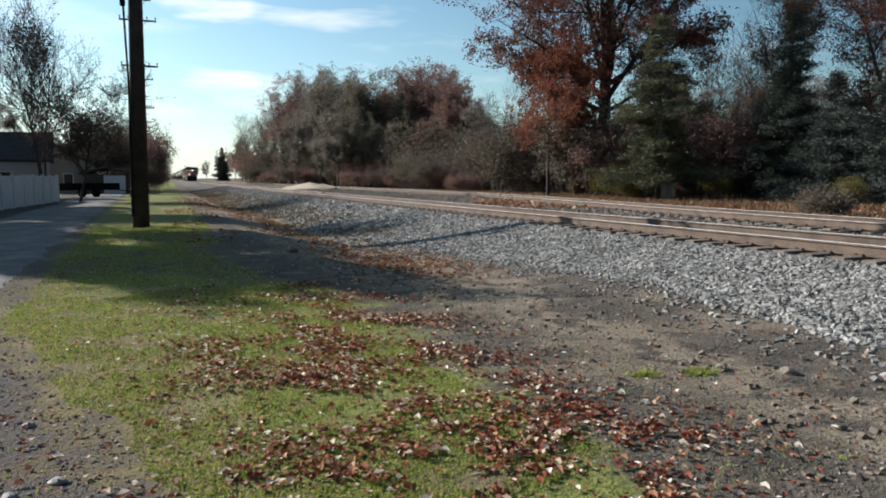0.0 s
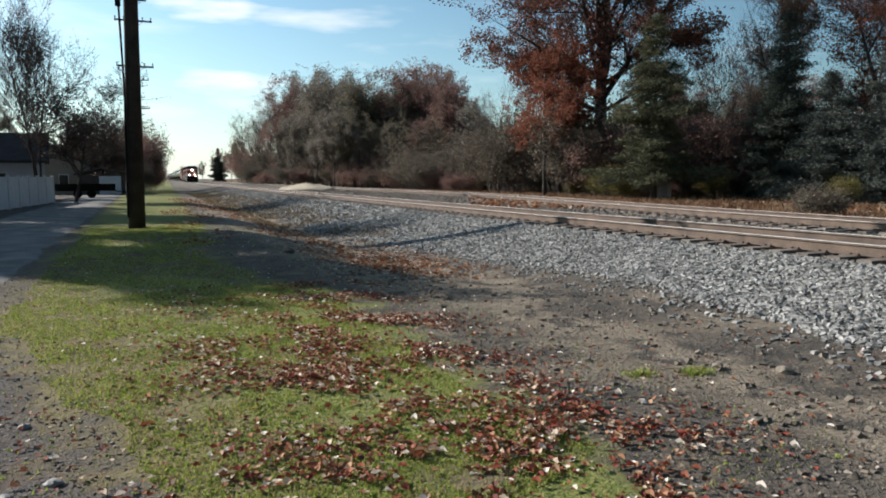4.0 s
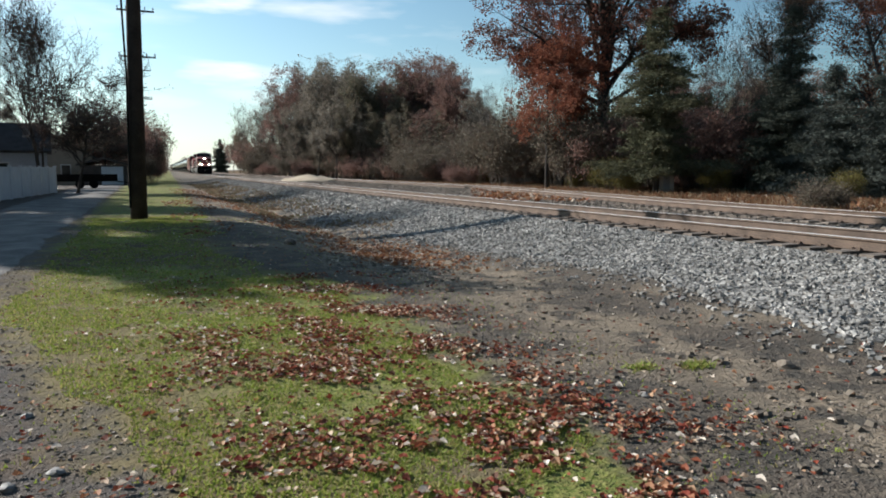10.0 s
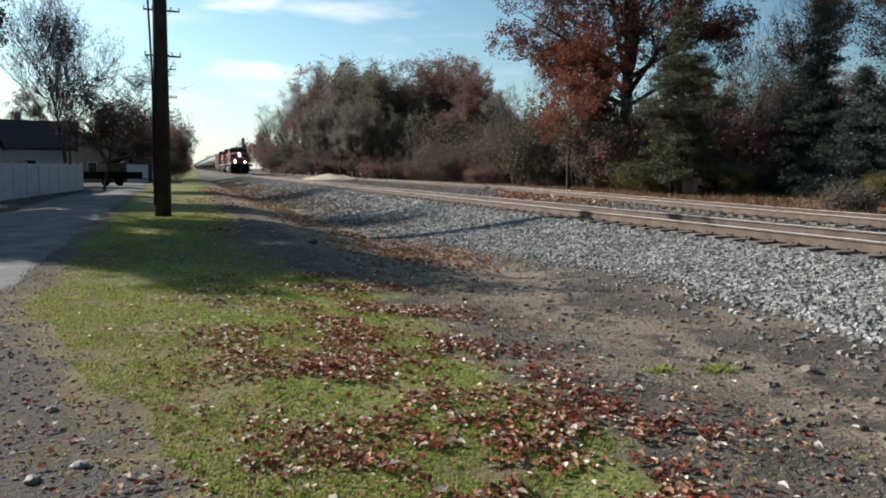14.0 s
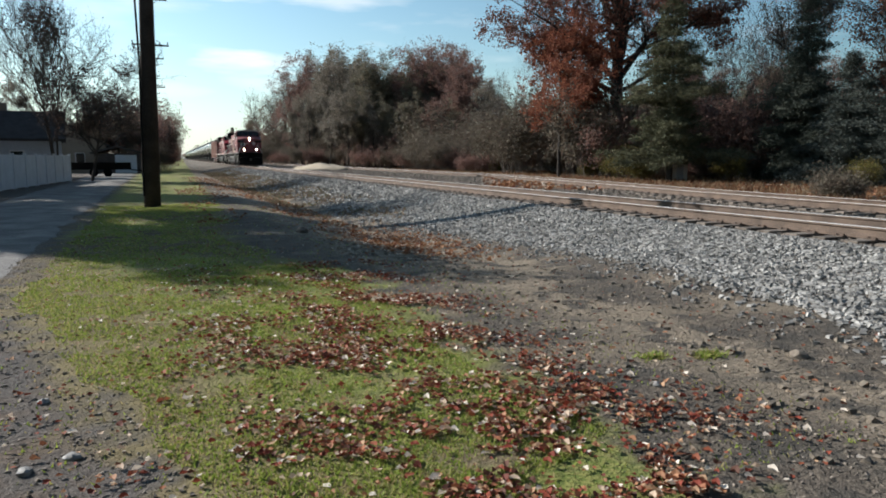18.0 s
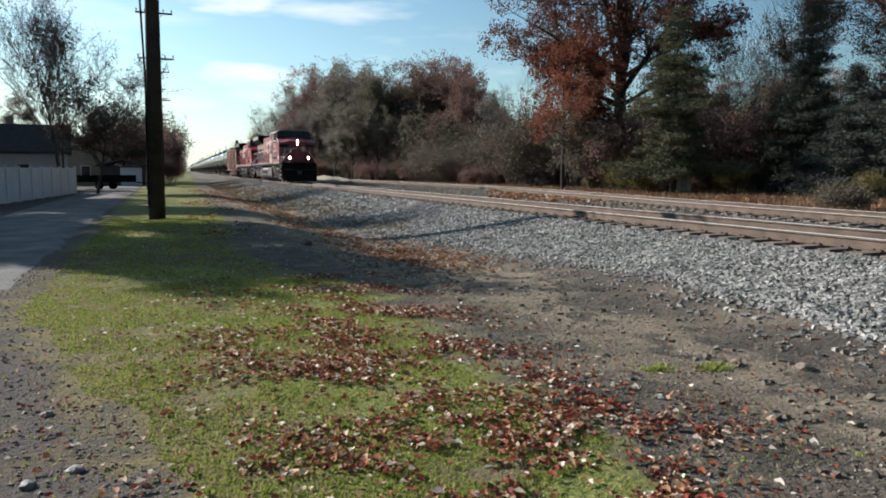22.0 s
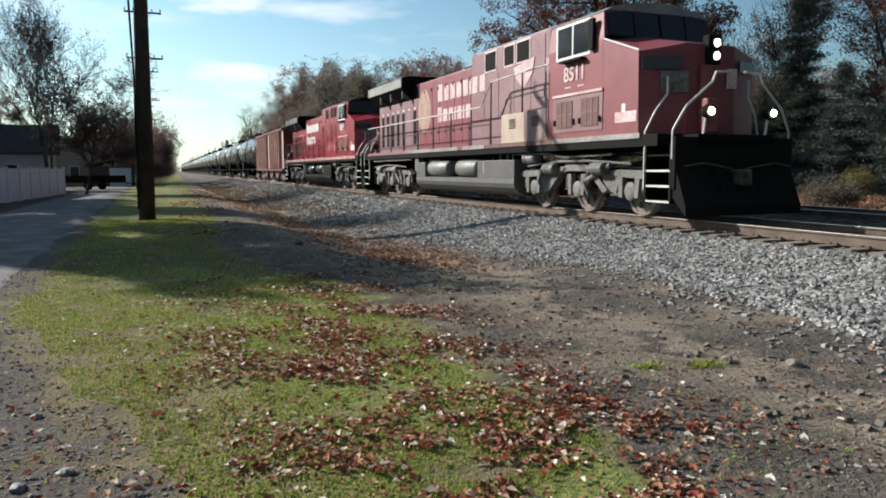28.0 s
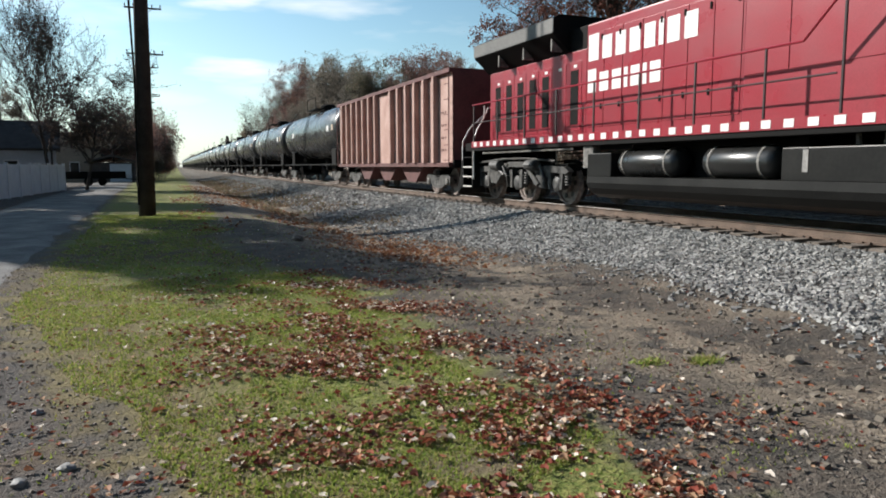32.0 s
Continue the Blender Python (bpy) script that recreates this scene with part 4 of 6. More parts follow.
M.update(
    grey_sill=mat("chalky_grey_sill", (0.33, 0.305, 0.28, 1), (0.17, 0.155, 0.14, 1), 0.7, 0, 15, 2, 0.05),
    cream=mat("cream_box_paint", (0.46, 0.37, 0.28, 1), (0.36, 0.26, 0.2, 1), 0.6, 0, 20, 2, 0.05),
    faded=mat("sun_bleached_red_paint", (0.24, 0.145, 0.145, 1), (0.19, 0.08, 0.088, 1), 0.6, 0, 20, 0.7, 0.03, 0.6),
    tank_grey=mat("dull_grey_tank_paint", (0.1, 0.096, 0.088, 1), (0.06, 0.058, 0.053, 1), 0.6, 0, 20, 1.2, 0.05),
    tank_black=mat("satin_black_tank_paint", (0.03, 0.031, 0.033, 1), (0.045, 0.045, 0.045, 1), 0.26, 0, 20, 1.2, 0.02),
    truck_grey=mat("dusty_cast_steel", (0.2, 0.188, 0.17, 1), (0.07, 0.065, 0.058, 1), 0.7, 0, 22, 1.5, 0.2),
    truck_dark=mat("oily_cast_steel", (0.075, 0.07, 0.063, 1), (0.008, 0.008, 0.007, 1), 0.6, 0, 9, 3, 0.25),
    wheel=mat("worn_wheel_steel", (0.08, 0.068, 0.06, 1), (0.03, 0.026, 0.022, 1), 0.6, 0.2, 14, 3, 0.2),
    tyre=mat("bright_wheel_rim", (0.3, 0.24, 0.21, 1), (0.1, 0.08, 0.07, 1), 0.55, 0.2, 14, 3, 0.1),
    tan_box=mat("faded_tan_box_paint", (0.24, 0.165, 0.15, 1), (0.19, 0.115, 0.108, 1), 0.6, 0, 20, 1.5, 0.04, 0.6),
    reservoir=mat("dusty_reservoir_paint", (0.2, 0.193, 0.18, 1), (0.13, 0.125, 0.115, 1), 0.5, 0, 20, 1.5, 0.04, 0.5),
    gloss_black=mat("glossy_black_reservoir_paint", (0.012, 0.012, 0.012, 1), (0.02, 0.02, 0.019, 1), 0.28, 0, 20, 1.2, 0.02),
    loco_black=mat("glossy_black_tank_paint", (0.008, 0.008, 0.008, 1), (0.014, 0.014, 0.013, 1), 0.4, 0, 20, 1.2, 0.02, spec=0.16),
    rail_white=mat("worn_white_handrail", (0.7, 0.68, 0.64, 1), (0.45, 0.42, 0.38, 1), 0.5, 0, 30, 4, 0.02),
    rail_dark=mat("dark_handrail_paint", (0.05, 0.03, 0.03, 1), (0.03, 0.02, 0.02, 1), 0.5, 0, 30, 4, 0.02),
    ochre=mat("faded_ochre_emblem", (0.4, 0.27, 0.18, 1), (0.29, 0.15, 0.13, 1), 0.65, 0, 20, 3, 0.0),
    pale=mat("faded_pink_white_letter", (0.62, 0.5, 0.48, 1), (0.42, 0.25, 0.25, 1), 0.6, 0, 15, 2, 0.0),
    # near-black for louvres, openings and tank recess: the shade inside is put into the colour
    louvre=mat("black_gap_shade", (0.008, 0.007, 0.007, 1), (0.014, 0.012, 0.011, 1), 0.8, 0, 30, 3, 0.1, spec=0.08),
    vent=mat("dusty_brown_grille", (0.17, 0.085, 0.07, 1), (0.1, 0.05, 0.045, 1), 0.8, 0, 60, 4, 0.3),
    lamp=glow("lit_lamp_lens", (1.0, 0.86, 0.6, 1), 300.0),
    car_red=mat("weathered_oxide_red_steel", (0.46, 0.3, 0.25, 1), (0.33, 0.19, 0.155, 1), 0.75, 0, 25, 1.5, 0.05, 0.6),
    car_red_dark=mat("grimy_oxide_red_steel", (0.13, 0.045, 0.04, 1), (0.07, 0.028, 0.026, 1), 0.8, 0, 25, 1.5, 0.05),
)
MID = 9.7      # distance from the nose to the middle of a locomotive


def sbox(s0, s1, x0, x1, z0, z1, bevel=0.0, bm=None):
    """A block given by its stretch behind the nose, its sides and its heights."""
    return box(bm or bmesh.new(), x0, s0 - MID, z0, x1, s1 - MID, z1, bevel)


def wheelset(parent, y, r, face, gauge=0.78):
    ax = part("wheelset", tube(bmesh.new(), (-1.0, 0, 0), (1.0, 0, 0), 0.09, 0.09, 10), face, parent)
    ax.location = (0, y, r)
    for s in (-1, 1):
        bm = bmesh.new()
        lathe(bm, [(-0.07 * s, r * 0.98), (-0.06 * s, r + 0.025), (-0.03 * s, r + 0.02), (-0.02 * s, r), (0.07 * s, r - 0.006), (0.07 * s, r * 0.86), (0.03 * s, r * 0.82), (0.02 * s, r * 0.35), (0.08 * s, r * 0.3), (0.09 * s, r * 0.12)], "x", (gauge * s, 0, 0), 28)
        part("wheel", bm, M["tyre"], ax)
        for k in range(6):
            a = k * math.pi / 3
            c, d = r * 0.58 * math.cos(a), r * 0.58 * math.sin(a)
            part("wheel_web", tube(bmesh.new(), ((gauge + 0.035) * s, c, d), ((gauge + 0.05) * s, c, d), r * 0.13, r * 0.13, 8), M["truck_dark"], ax)
    WHEELS.append((ax, y, r))
    return ax


def loco_truck(loco, s_mid, flip, steel):
    """Three-axle truck: cast side frames with sloping arms, journal boxes, springs, brake gear."""
    for side in (-1, 1):
        x0, x1 = side * 1.08, side * 1.24
        y = s_mid - MID
        f = flip
        def o(*pts):
            return [(y + f * p, q) for p, q in pts]
        bm = bmesh.new()
        lo, hi = min(x0, x1), max(x0, x1)
        # top beam with a raised middle, pedestal legs at each axle, sloping arms between
        prism(bm, o((-2.75, 0.84), (-2.6, 0.98), (-1.6, 1.0), (-0.95, 0.96), (-0.4, 1.12), (0.4, 1.12), (0.95, 0.96), (1.6, 1.0), (2.55, 0.98), (2.75, 0.86), (2.6, 0.8), (1.5, 0.86), (0.95, 0.83), (0.4, 0.97), (-0.4, 0.97), (-0.95, 0.83), (-1.5, 0.86), (-2.6, 0.8)), "x", lo, hi)
        for p in (-2.05, 0.0, 2.1):
            for d in (-0.3, 0.3):
                prism(bm, o((p + d - 0.08, 0.9), (p + d + 0.08, 0.9), (p + d * 0.9 + 0.06, 0.4), (p + d * 0.9 - 0.06, 0.4)), "x", lo + 0.01, hi - 0.01)
        for p, q in ((-0.45, -1.35), (0.45, 1.35)):
            prism(bm, o((p, 1.06), (p + (q - p) * 0.2, 1.08), (q, 0.55), (q - (q - p) * 0.18, 0.47)), "x", lo - 0.03, hi + 0.03)
        prism(bm, o((1.05, 0.88), (1.75, 0.9), (1.6, 0.42), (1.2, 0.45)), "x", lo + 0.02, hi - 0.02)
        prism(bm, o((-1.05, 0.88), (-1.75, 0.9), (-1.6, 0.5), (-1.25, 0.52)), "x", lo + 0.02, hi - 0.02)
        fr = part("truck_frame", bm, M[steel], loco)
        for p in (-2.05, 0.0, 2.1):
            bm = bmesh.new()
            lathe(bm, [(0, 0.2), (side * 0.13, 0.2), (side * 0.15, 0.17), (side * 0.17, 0.1)], "x", (side * 1.05, y + f * p, 0.535), 14)
            box(bm, side * 1.05 - 0.06, y + f * p - 0.24, 0.42, side * 1.05 + 0.09, y + f * p + 0.24, 0.68, 0.02)
            part("journal_box", bm, M[steel], fr)
            for d in (-0.46, 0.46):
                rings = [(0.52 + k * 0.035, 0.07 if k % 2 else 0.1) for k in range(11)]
                part("spring", lathe(bmesh.new(), rings, "z", (side * 1.12, y + f * p + d, 0), 10), M["truck_dark"], fr)
        for p in (-1.05, 1.05):
            part("brake_cylinder", lathe(bmesh.new(), [(-0.3, 0.1), (-0.27, 0.14), (0.2, 0.14), (0.24, 0.1), (0.42, 0.045)], "y", (side * 1.33, y + f * p, 1.02), 12), M[steel], fr)
            part("brake_arm", path_tube([(side * 1.3, y + f * p + 0.4 * f, 1.0), (side * 1.28, y + f * (p + 0.62), 0.7), (side * 1.2, y + f * (p + 0.55), 0.42)], 0.045), M[steel], fr)
            part("brake_shoe", boxes((side * 0.78 - 0.06, y + f * (p + 0.42) - 0.06, 0.35, side * 0.78 + 0.06, y + f * (p + 0.42) + 0.06, 0.75), bevel=0.02), M["truck_dark"], fr)
        part("sand_pipe", path_tube([(side * 1.0, y + 2.72, 1.35), (side * 1.0, y + 2.78, 0.7), (side * 0.85, y + 2.66, 0.16)], 0.025), M["truck_dark"], fr)
        part("brake_rod", path_tube([(side * 1.27, y - 2.2, 1.12), (side * 1.27, y - 0.6, 1.2), (side * 1.27, y + 0.7, 1.2), (side * 1.27, y + 2.3, 1.1)], 0.03), M[steel], fr)
        part("damper", tube(bmesh.new(), (side * 1.3, y - f * 0.55, 0.75), (side * 1.3, y - f * 1.5, 1.1), 0.06), M[steel], fr)
    part("truck_bolster", boxes((-1.1, s_mid - MID - 2.5, 0.75, 1.1, s_mid - MID + 2.5, 1.05)), M["black"], loco)
    for p in (-2.05, 0.0, 2.1):
        wheelset(loco, s_mid + flip * p - MID, 0.53, M["truck_dark"])


def locomotive(worn):
    paint, hood = (M["red"], M["faded"]) if worn else (M["red_fresh"], M["red_fresh"])
    t = empty("diesel_locomotive")
    if worn:
        tagged(t, "sun-faded red diesel freight locomotive with dusty grey trucks", "locomotive", "locomotives")
    else:
        tagged(t, "bright red diesel freight locomotive with white reflector plates", "locomotive", "locomotives")
    # deck and sill
    deck = part("deck", sbox(-0.55, 20.1, -1.5, 1.5, 1.46, 1.7, 0.01), M["black"], t)
    for side in (-1, 1):
        x0, x1 = sorted((side * 1.5, side * 1.525))
        if worn:
            for s0, s1, c in ((-0.02, 3.4, "grey_sill"), (3.4, 7.3, "vent"), (7.3, 8.9, "grey_sill"), (8.9, 9.3, "vent"), (9.3, 14.2, "grey_sill"), (14.2, 19.6, "faded")):
                part("side_sill", sbox(s0, s1, x0, x1, 1.63, 1.74), M[c], deck)
        else:
            part("side_sill", sbox(-0.02, 19.6, x0, x1, 1.56, 1.74), paint, deck)
        if not worn:
            for k in range(44):
                s = 0.1 + k * 0.445
                xx = sorted((side * 1.525, side * 1.532))
                part("reflector", sbox(s, s + 0.19, xx[0], xx[1], 1.585, 1.715), M["white"], deck)
    # nose
    bm = bmesh.new()
    low = [(-1.5, 0.06), (-0.62, -0.32), (0.62, -0.32), (1.5, 0.06), (1.5, 1.3), (-1.5, 1.3)]
    top = [3.36, 3.52, 3.52, 3.36, 3.78, 3.78]
    a = [bm.verts.new((x, s - MID, 1.72)) for x, s in low]
    b = [bm.verts.new((x * (1 if i in (0, 3, 4, 5) else 0.97), s - MID + 0.05, z)) for i, ((x, s), z) in enumerate(zip(low, top))]
    m1 = bm.verts.new((-0.6, 1.3 - MID, 3.9))
    m2 = bm.verts.new((0.6, 1.3 - MID, 3.9))
    for i in range(6):
        if i != 4:
            j = (i + 1) % 6
            bm.faces.new((a[i], a[j], b[j], b[i]))
    bm.faces.new((a[4], a[5], b[5], m1, m2, b[4]))
    bm.faces.new((b[0], b[1], m1, b[5]))
    bm.faces.new((b[1], b[2], m2, m1))
    bm.faces.new((b[2], b[3], b[4], m2))
    bm.faces.new(a[::-1])
    bmesh.ops.recalc_face_normals(bm, faces=bm.faces[:])
    nose = part("nose", bm, paint, t)
    part("nose_door", sbox(-0.345, -0.31, -0.32, 0.32, 1.76, 3.1, 0.01), paint, nose)
    part("headlight_housing", sbox(-0.38, -0.2, -0.16, 0.16, 3.12, 3.7, 0.03), M["black"], nose)
    for z in (3.27, 3.53):
        part("lamp_rim", lathe(bmesh.new(), [(-0.38, 0.095), (-0.45, 0.095), (-0.45, 0.08), (-0.386, 0.06)], "y", (0, -MID, z), 16), M["truck_dark"], nose)
        bm = lathe(bmesh.new(), [(-0.012, 0.056), (0.0, 0.056), (0.05, 0.05)], "y", (0, -0.385 - MID, z), 14)
        part("headlight", bm, M["lamp"] if worn else M["glass_dark"], nose, "lit round headlight" if worn else "unlit round headlight")
    for side in (-1, 1):
        bm = bmesh.new()
        box(bm, -0.4, -0.015, -0.12, 0.4, 0.015, 0.12, 0.008)
        ob = part("number_board", bm, M["glass_dark"], nose, "dark number board")
        ob.matrix_basis = pose(side * 1.1, -0.14 - MID, 3.12, 0, 0, side * 23)
        part("roof_edge_trim", path_tube([(side * 1.5, 0.08 - MID, 3.38), (side * 1.5, 1.3 - MID, 3.8)], 0.022), M["white"] if worn else paint, nose)
    part("nose_emblem", sbox(-0.36, -0.335, 0.36, 0.62, 2.65, 3.05, 0.005), M["pale"] if worn else M["white"], nose, "pale emblem plate")
    bmx = bmesh.new()
    box(bmx, -0.28, -0.012, -0.21, 0.28, 0.012, 0.21, 0.006)
    pl = part("nose_plate", bmx, M["grime"], nose, "dull grey emblem shape")
    pl.matrix_basis = pose(-0.86, -0.235 - MID, 2.75, 0, 0, -23)
    # cab
    bm = bmesh.new()
    prof = [(-1.5, 1.72), (-1.5, 3.82), (-1.43, 4.4), (-1.2, 4.52), (-0.6, 4.64), (0.0, 4.68), (0.6, 4.64), (1.2, 4.52), (1.43, 4.4), (1.5, 3.82), (1.5, 1.72)]
    fa = [bm.verts.new((x, 1.3 + max(0, z - 3.78) * 0.22 - MID, z)) for x, z in prof]
    fb = [bm.verts.new((x, 3.62 - MID, z)) for x, z in prof]
    for i in range(len(prof) - 1):
        bm.faces.new((fa[i], fa[i + 1], fb[i + 1], fb[i]))
    bm.faces.new(fa)
    bm.faces.new(fb[::-1])
    bm.faces.new((fa[0], fb[0], fb[-1], fa[-1]))
    bmesh.ops.recalc_face_normals(bm, faces=bm.faces[:])
    cab = part("cab", bm, paint, t)
    part("roof_panel", prism(bmesh.new(), [(x * 1.01, z + 0.012) for x, z in prof[2:9]] + [(1.2, 4.45), (-1.2, 4.45)], "y", 1.42 - MID, 3.66 - MID), M["dusty"] if worn else M["black"], cab)
    for x0, x1 in ((-1.36, -0.72), (-0.68, -0.03), (0.03, 0.68), (0.72, 1.36)):
        bm = bmesh.new()
        qs = [(x0, 3.9), (x1, 3.9), (x1, 4.5 if abs(x1) < 1 else 4.38), (x0, 4.5 if abs(x0) < 1 else 4.38)]
        f1 = [bm.verts.new((x, 1.27 + (z - 3.78) * 0.22 - MID, z)) for x, z in qs]
        f2 = [bm.verts.new((x, 1.31 + (z - 3.78) * 0.22 - MID, z)) for x, z in qs]
        bm.faces.new(f1)
        bm.faces.new(f2[::-1])
        for i in range(4):
            bm.faces.new((f1[i], f1[(i + 1) % 4], f2[(i + 1) % 4], f2[i]))
        bmesh.ops.recalc_face_normals(bm, faces=bm.faces[:])
        part("windshield_pane", bm, M["glass_dark"], cab)
    part("windshield_surround", sbox(1.275, 1.33, -1.44, 1.44, 3.8, 3.88), M["black"], cab)
    for side in (-1, 1):
        def flat(s0, s1, z0, z1, d0, d1, name, material, parent, label="", bevel=0.0):
            x0, x1 = sorted((side * d0, side * d1))
            return part(name, sbox(s0, s1, x0, x1, z0, z1, bevel), material, parent, label)
        wf = flat(1.82, 3.26, 3.56, 4.36, 1.47, 1.515, "side_window_frame", M["white"], cab, "white window frame", 0.01)
        flat(1.9, 2.5, 3.63, 4.3, 1.5, 1.522, "pane", M["glass_dark"], wf)
        flat(2.57, 3.18, 3.63, 4.3, 1.5, 1.522, "pane", M["glass_dark"], wf)
        flat(1.6, 1.8, 3.62, 4.3, 1.52, 1.6, "mirror", M["black"], cab, "", 0.02)
        flat(2.0, 2.9, 3.47, 3.53, 1.5, 1.66, "arm_rest", M["black"], cab, "", 0.01)
        part("grab_rail", path_tube([(side * 1.53, 3.66 - MID, 1.8), (side * 1.56, 3.66 - MID, 3.4)], 0.018), M["rail_dark"], cab)
        # lower cab grilles with latches
        gs = flat(1.3, 3.36, 1.88, 2.7, 1.5, 1.515, "grille_panel", M["faded"] if worn else paint, cab)
        for s0, s1 in ((1.45, 2.12), (2.5, 3.2)):
            g = flat(s0, s1, 1.98, 2.6, 1.51, 1.53, "grille", M["vent"], gs)
            for k in range(1, 3):
                flat(s0 + (s1 - s0) * k / 3 - 0.012, s0 + (s1 - s0) * k / 3 + 0.012, 1.98, 2.6, 1.53, 1.54, "bar", M["faded"] if worn else paint, g)
            flat(s0, s1, 2.28, 2.3, 1.53, 1.54, "bar", M["faded"] if worn else paint, g)
            for s in (s0 - 0.06, s1 + 0.06):
                flat(s - 0.03, s + 0.03, 2.05, 2.18, 1.515, 1.56, "latch", M["black"], gs, "", 0.01)
        flat(1.3, 3.36, 2.71, 2.77, 1.5, 1.54, "drip_rail", M["pale"], cab)
        flat(0.12, 0.85, 1.98, 2.2 if worn else 2.24, 1.5, 1.508, "emblem", M["pale"] if worn else M["white"], cab, "faded white emblem patch" if worn else "white emblem patch")
        flat(0.5, 0.62, 2.2, 2.42 if not worn else 2.36, 1.5, 1.507, "emblem", M["white"], cab)
        # fleet number on the cab side
        cu = bpy.data.curves.new("fleet_number", "FONT")
        cu.body, cu.size, cu.extrude, cu.align_x, cu.align_y = ("8511" if worn else "8549"), 0.46, 0.006, "CENTER", "CENTER"
        cu.offset = 0.012
        tmp = bpy.data.objects.new("tmp", cu)
        scene.collection.objects.link(tmp)
        me = bpy.data.meshes.new_from_object(tmp.evaluated_get(bpy.context.evaluated_depsgraph_get()))
        bpy.data.objects.remove(tmp)
        me.materials.clear()
        me.materials.append(M["pale"] if worn else M["white"])
        num = new("fleet_number", me)
        num.parent = cab
        num["label"] = "white painted fleet number"
        num.matrix_basis = pose(side * 1.512, 2.45 - MID, 3.2, 90, 0, 90 if side > 0 else -90)
        for s in (2.2, 2.75):
            flat(s - 0.14, s + 0.12, 2.9, 2.93, 1.5, 1.506, "small_lettering", M["pale"], cab)
    # equipment boxes beside the walkway
    for side in (-1, 1):
        def flat(s0, s1, z0, z1, d0, d1, name, material, parent, label="", bevel=0.0):
            x0, x1 = sorted((side * d0, side * d1))
            return part(name, sbox(s0, s1, x0, x1, z0, z1, bevel), material, parent, label)
        for s0, s1, c in ((3.66, 4.85, "tan_box"), (4.87, 6.2, "cream")):
            b1 = flat(s0, s1, 1.72, 2.52, 1.02, 1.5, "equipment_box", M[c] if worn else paint, t, "", 0.015)
            for k in range(5):
                flat((s0 + s1) / 2 - 0.18, (s0 + s1) / 2 + 0.18, 2.12 + k * 0.055, 2.145 + k * 0.055, 1.5, 1.512, "louvre", M["louvre"] if worn else M["pale"], b1)
    # hoods
    hood_a = part("engine_hood", sbox(3.62, 9.2, -1.06, 1.06, 1.72, 4.6, 0.03), hood if worn else paint, t)
    part("hood_top", sbox(3.7, 9.1, -0.95, 0.95, 4.6, 4.66, 0.02), M["dusty"] if worn else paint, hood_a)
    hood_b = part("engine_hood", sbox(9.2, 14.1, -1.04, 1.04, 1.72, 4.28, 0.04), paint, t)
    part("exhaust_stack", sbox(10.5, 11.3, -0.4, 0.4, 4.27, 4.55, 0.03), M["black"], hood_b)
    part("lifting_lug", sbox(9.6, 9.75, -0.7, -0.6, 4.27, 4.4, 0.01), M["black"], hood_b)
    hood_c = part("radiator_housing", sbox(14.1, 19.3, -1.04, 1.04, 1.72, 3.75, 0.02), hood if worn else paint, t)
    wing = bmesh.new()
    prism(wing, [(-1.5, 4.2), (-1.5, 4.56), (-1.3, 4.66), (1.3, 4.66), (1.5, 4.56), (1.5, 4.2), (1.02, 3.76), (-1.02, 3.76)], "y", 14.9 - MID, 19.45 - MID)
    rad = part("radiator", wing, M["black"], t, "overhanging black radiator wing")
    part("hood_step", sbox(14.1, 14.9, -1.0, 1.0, 3.75, 4.3, 0.02), M["black"], t)
    for side in (-1, 1):
        def flat(s0, s1, z0, z1, d0, d1, name, material, parent, label="", bevel=0.0):
            x0, x1 = sorted((side * d0, side * d1))
            return part(name, sbox(s0, s1, x0, x1, z0, z1, bevel), material, parent, label)
        flat(14.88, 19.47, 4.22, 4.56, 1.49, 1.515, "radiator_edge", M["dusty"] if worn else M["tank_grey"], rad)
        for k in range(3):
            flat(15.1 + k * 1.45, 15.16 + k * 1.45, 3.8, 4.2, 1.1, 1.4, "bracket", M["grime"], rad)
        # dark openings high on the hood
        for s0, s1 in ((5.4, 6.1), (6.3, 6.86), (7.45, 8.15)):
            fr = flat(s0 - 0.06, s1 + 0.06, 3.92, 4.56, 1.05, 1.075, "opening_frame", M["pale"] if worn else paint, hood_a, "", 0.008)
            flat(s0, s1, 3.98, 4.5, 1.07, 1.082, "opening", M["louvre"], fr)
        flat(4.55, 5.05, 2.9, 4.5, 1.055, 1.075, "hood_door", hood if worn else paint, hood_a, "", 0.01)
        # hood doors with latches
        for k in range(7):
            s0 = 9.28 + k * 0.685
            d = flat(s0, s0 + 0.66, 1.9, 4.05, 1.035, 1.052, "hood_door", paint, hood_b, "", 0.006)
            flat(s0 + 0.06, s0 + 0.1, 2.3, 2.42, 1.05, 1.075, "latch", M["black"], d)
            flat(s0 + 0.06, s0 + 0.1, 3.85, 3.97, 1.05, 1.075, "latch", M["black"], d)
        for k in range(4):
            s0 = 5.3 + k * 0.98
            d = flat(s0, s0 + 0.94, 2.55, 3.85, 1.055, 1.072, "hood_door", hood if worn else paint, hood_a, "", 0.006)
        for k in range(7):
            s0 = 14.3 + k * 0.69
            d = flat(s0, s0 + 0.64, 1.85, 3.5, 1.035, 1.05, "radiator_door", hood if worn else paint, hood_c, "", 0.006)
            if k != 1:
                flat(s0 + 0.13, s0 + 0.47, 2.0, 3.3, 1.048, 1.056, "louvre_slot", M["louvre"], d)
            flat(s0 + 0.2, s0 + 0.34, 3.36, 3.43, 1.05, 1.056, "placard", M["white"], d)
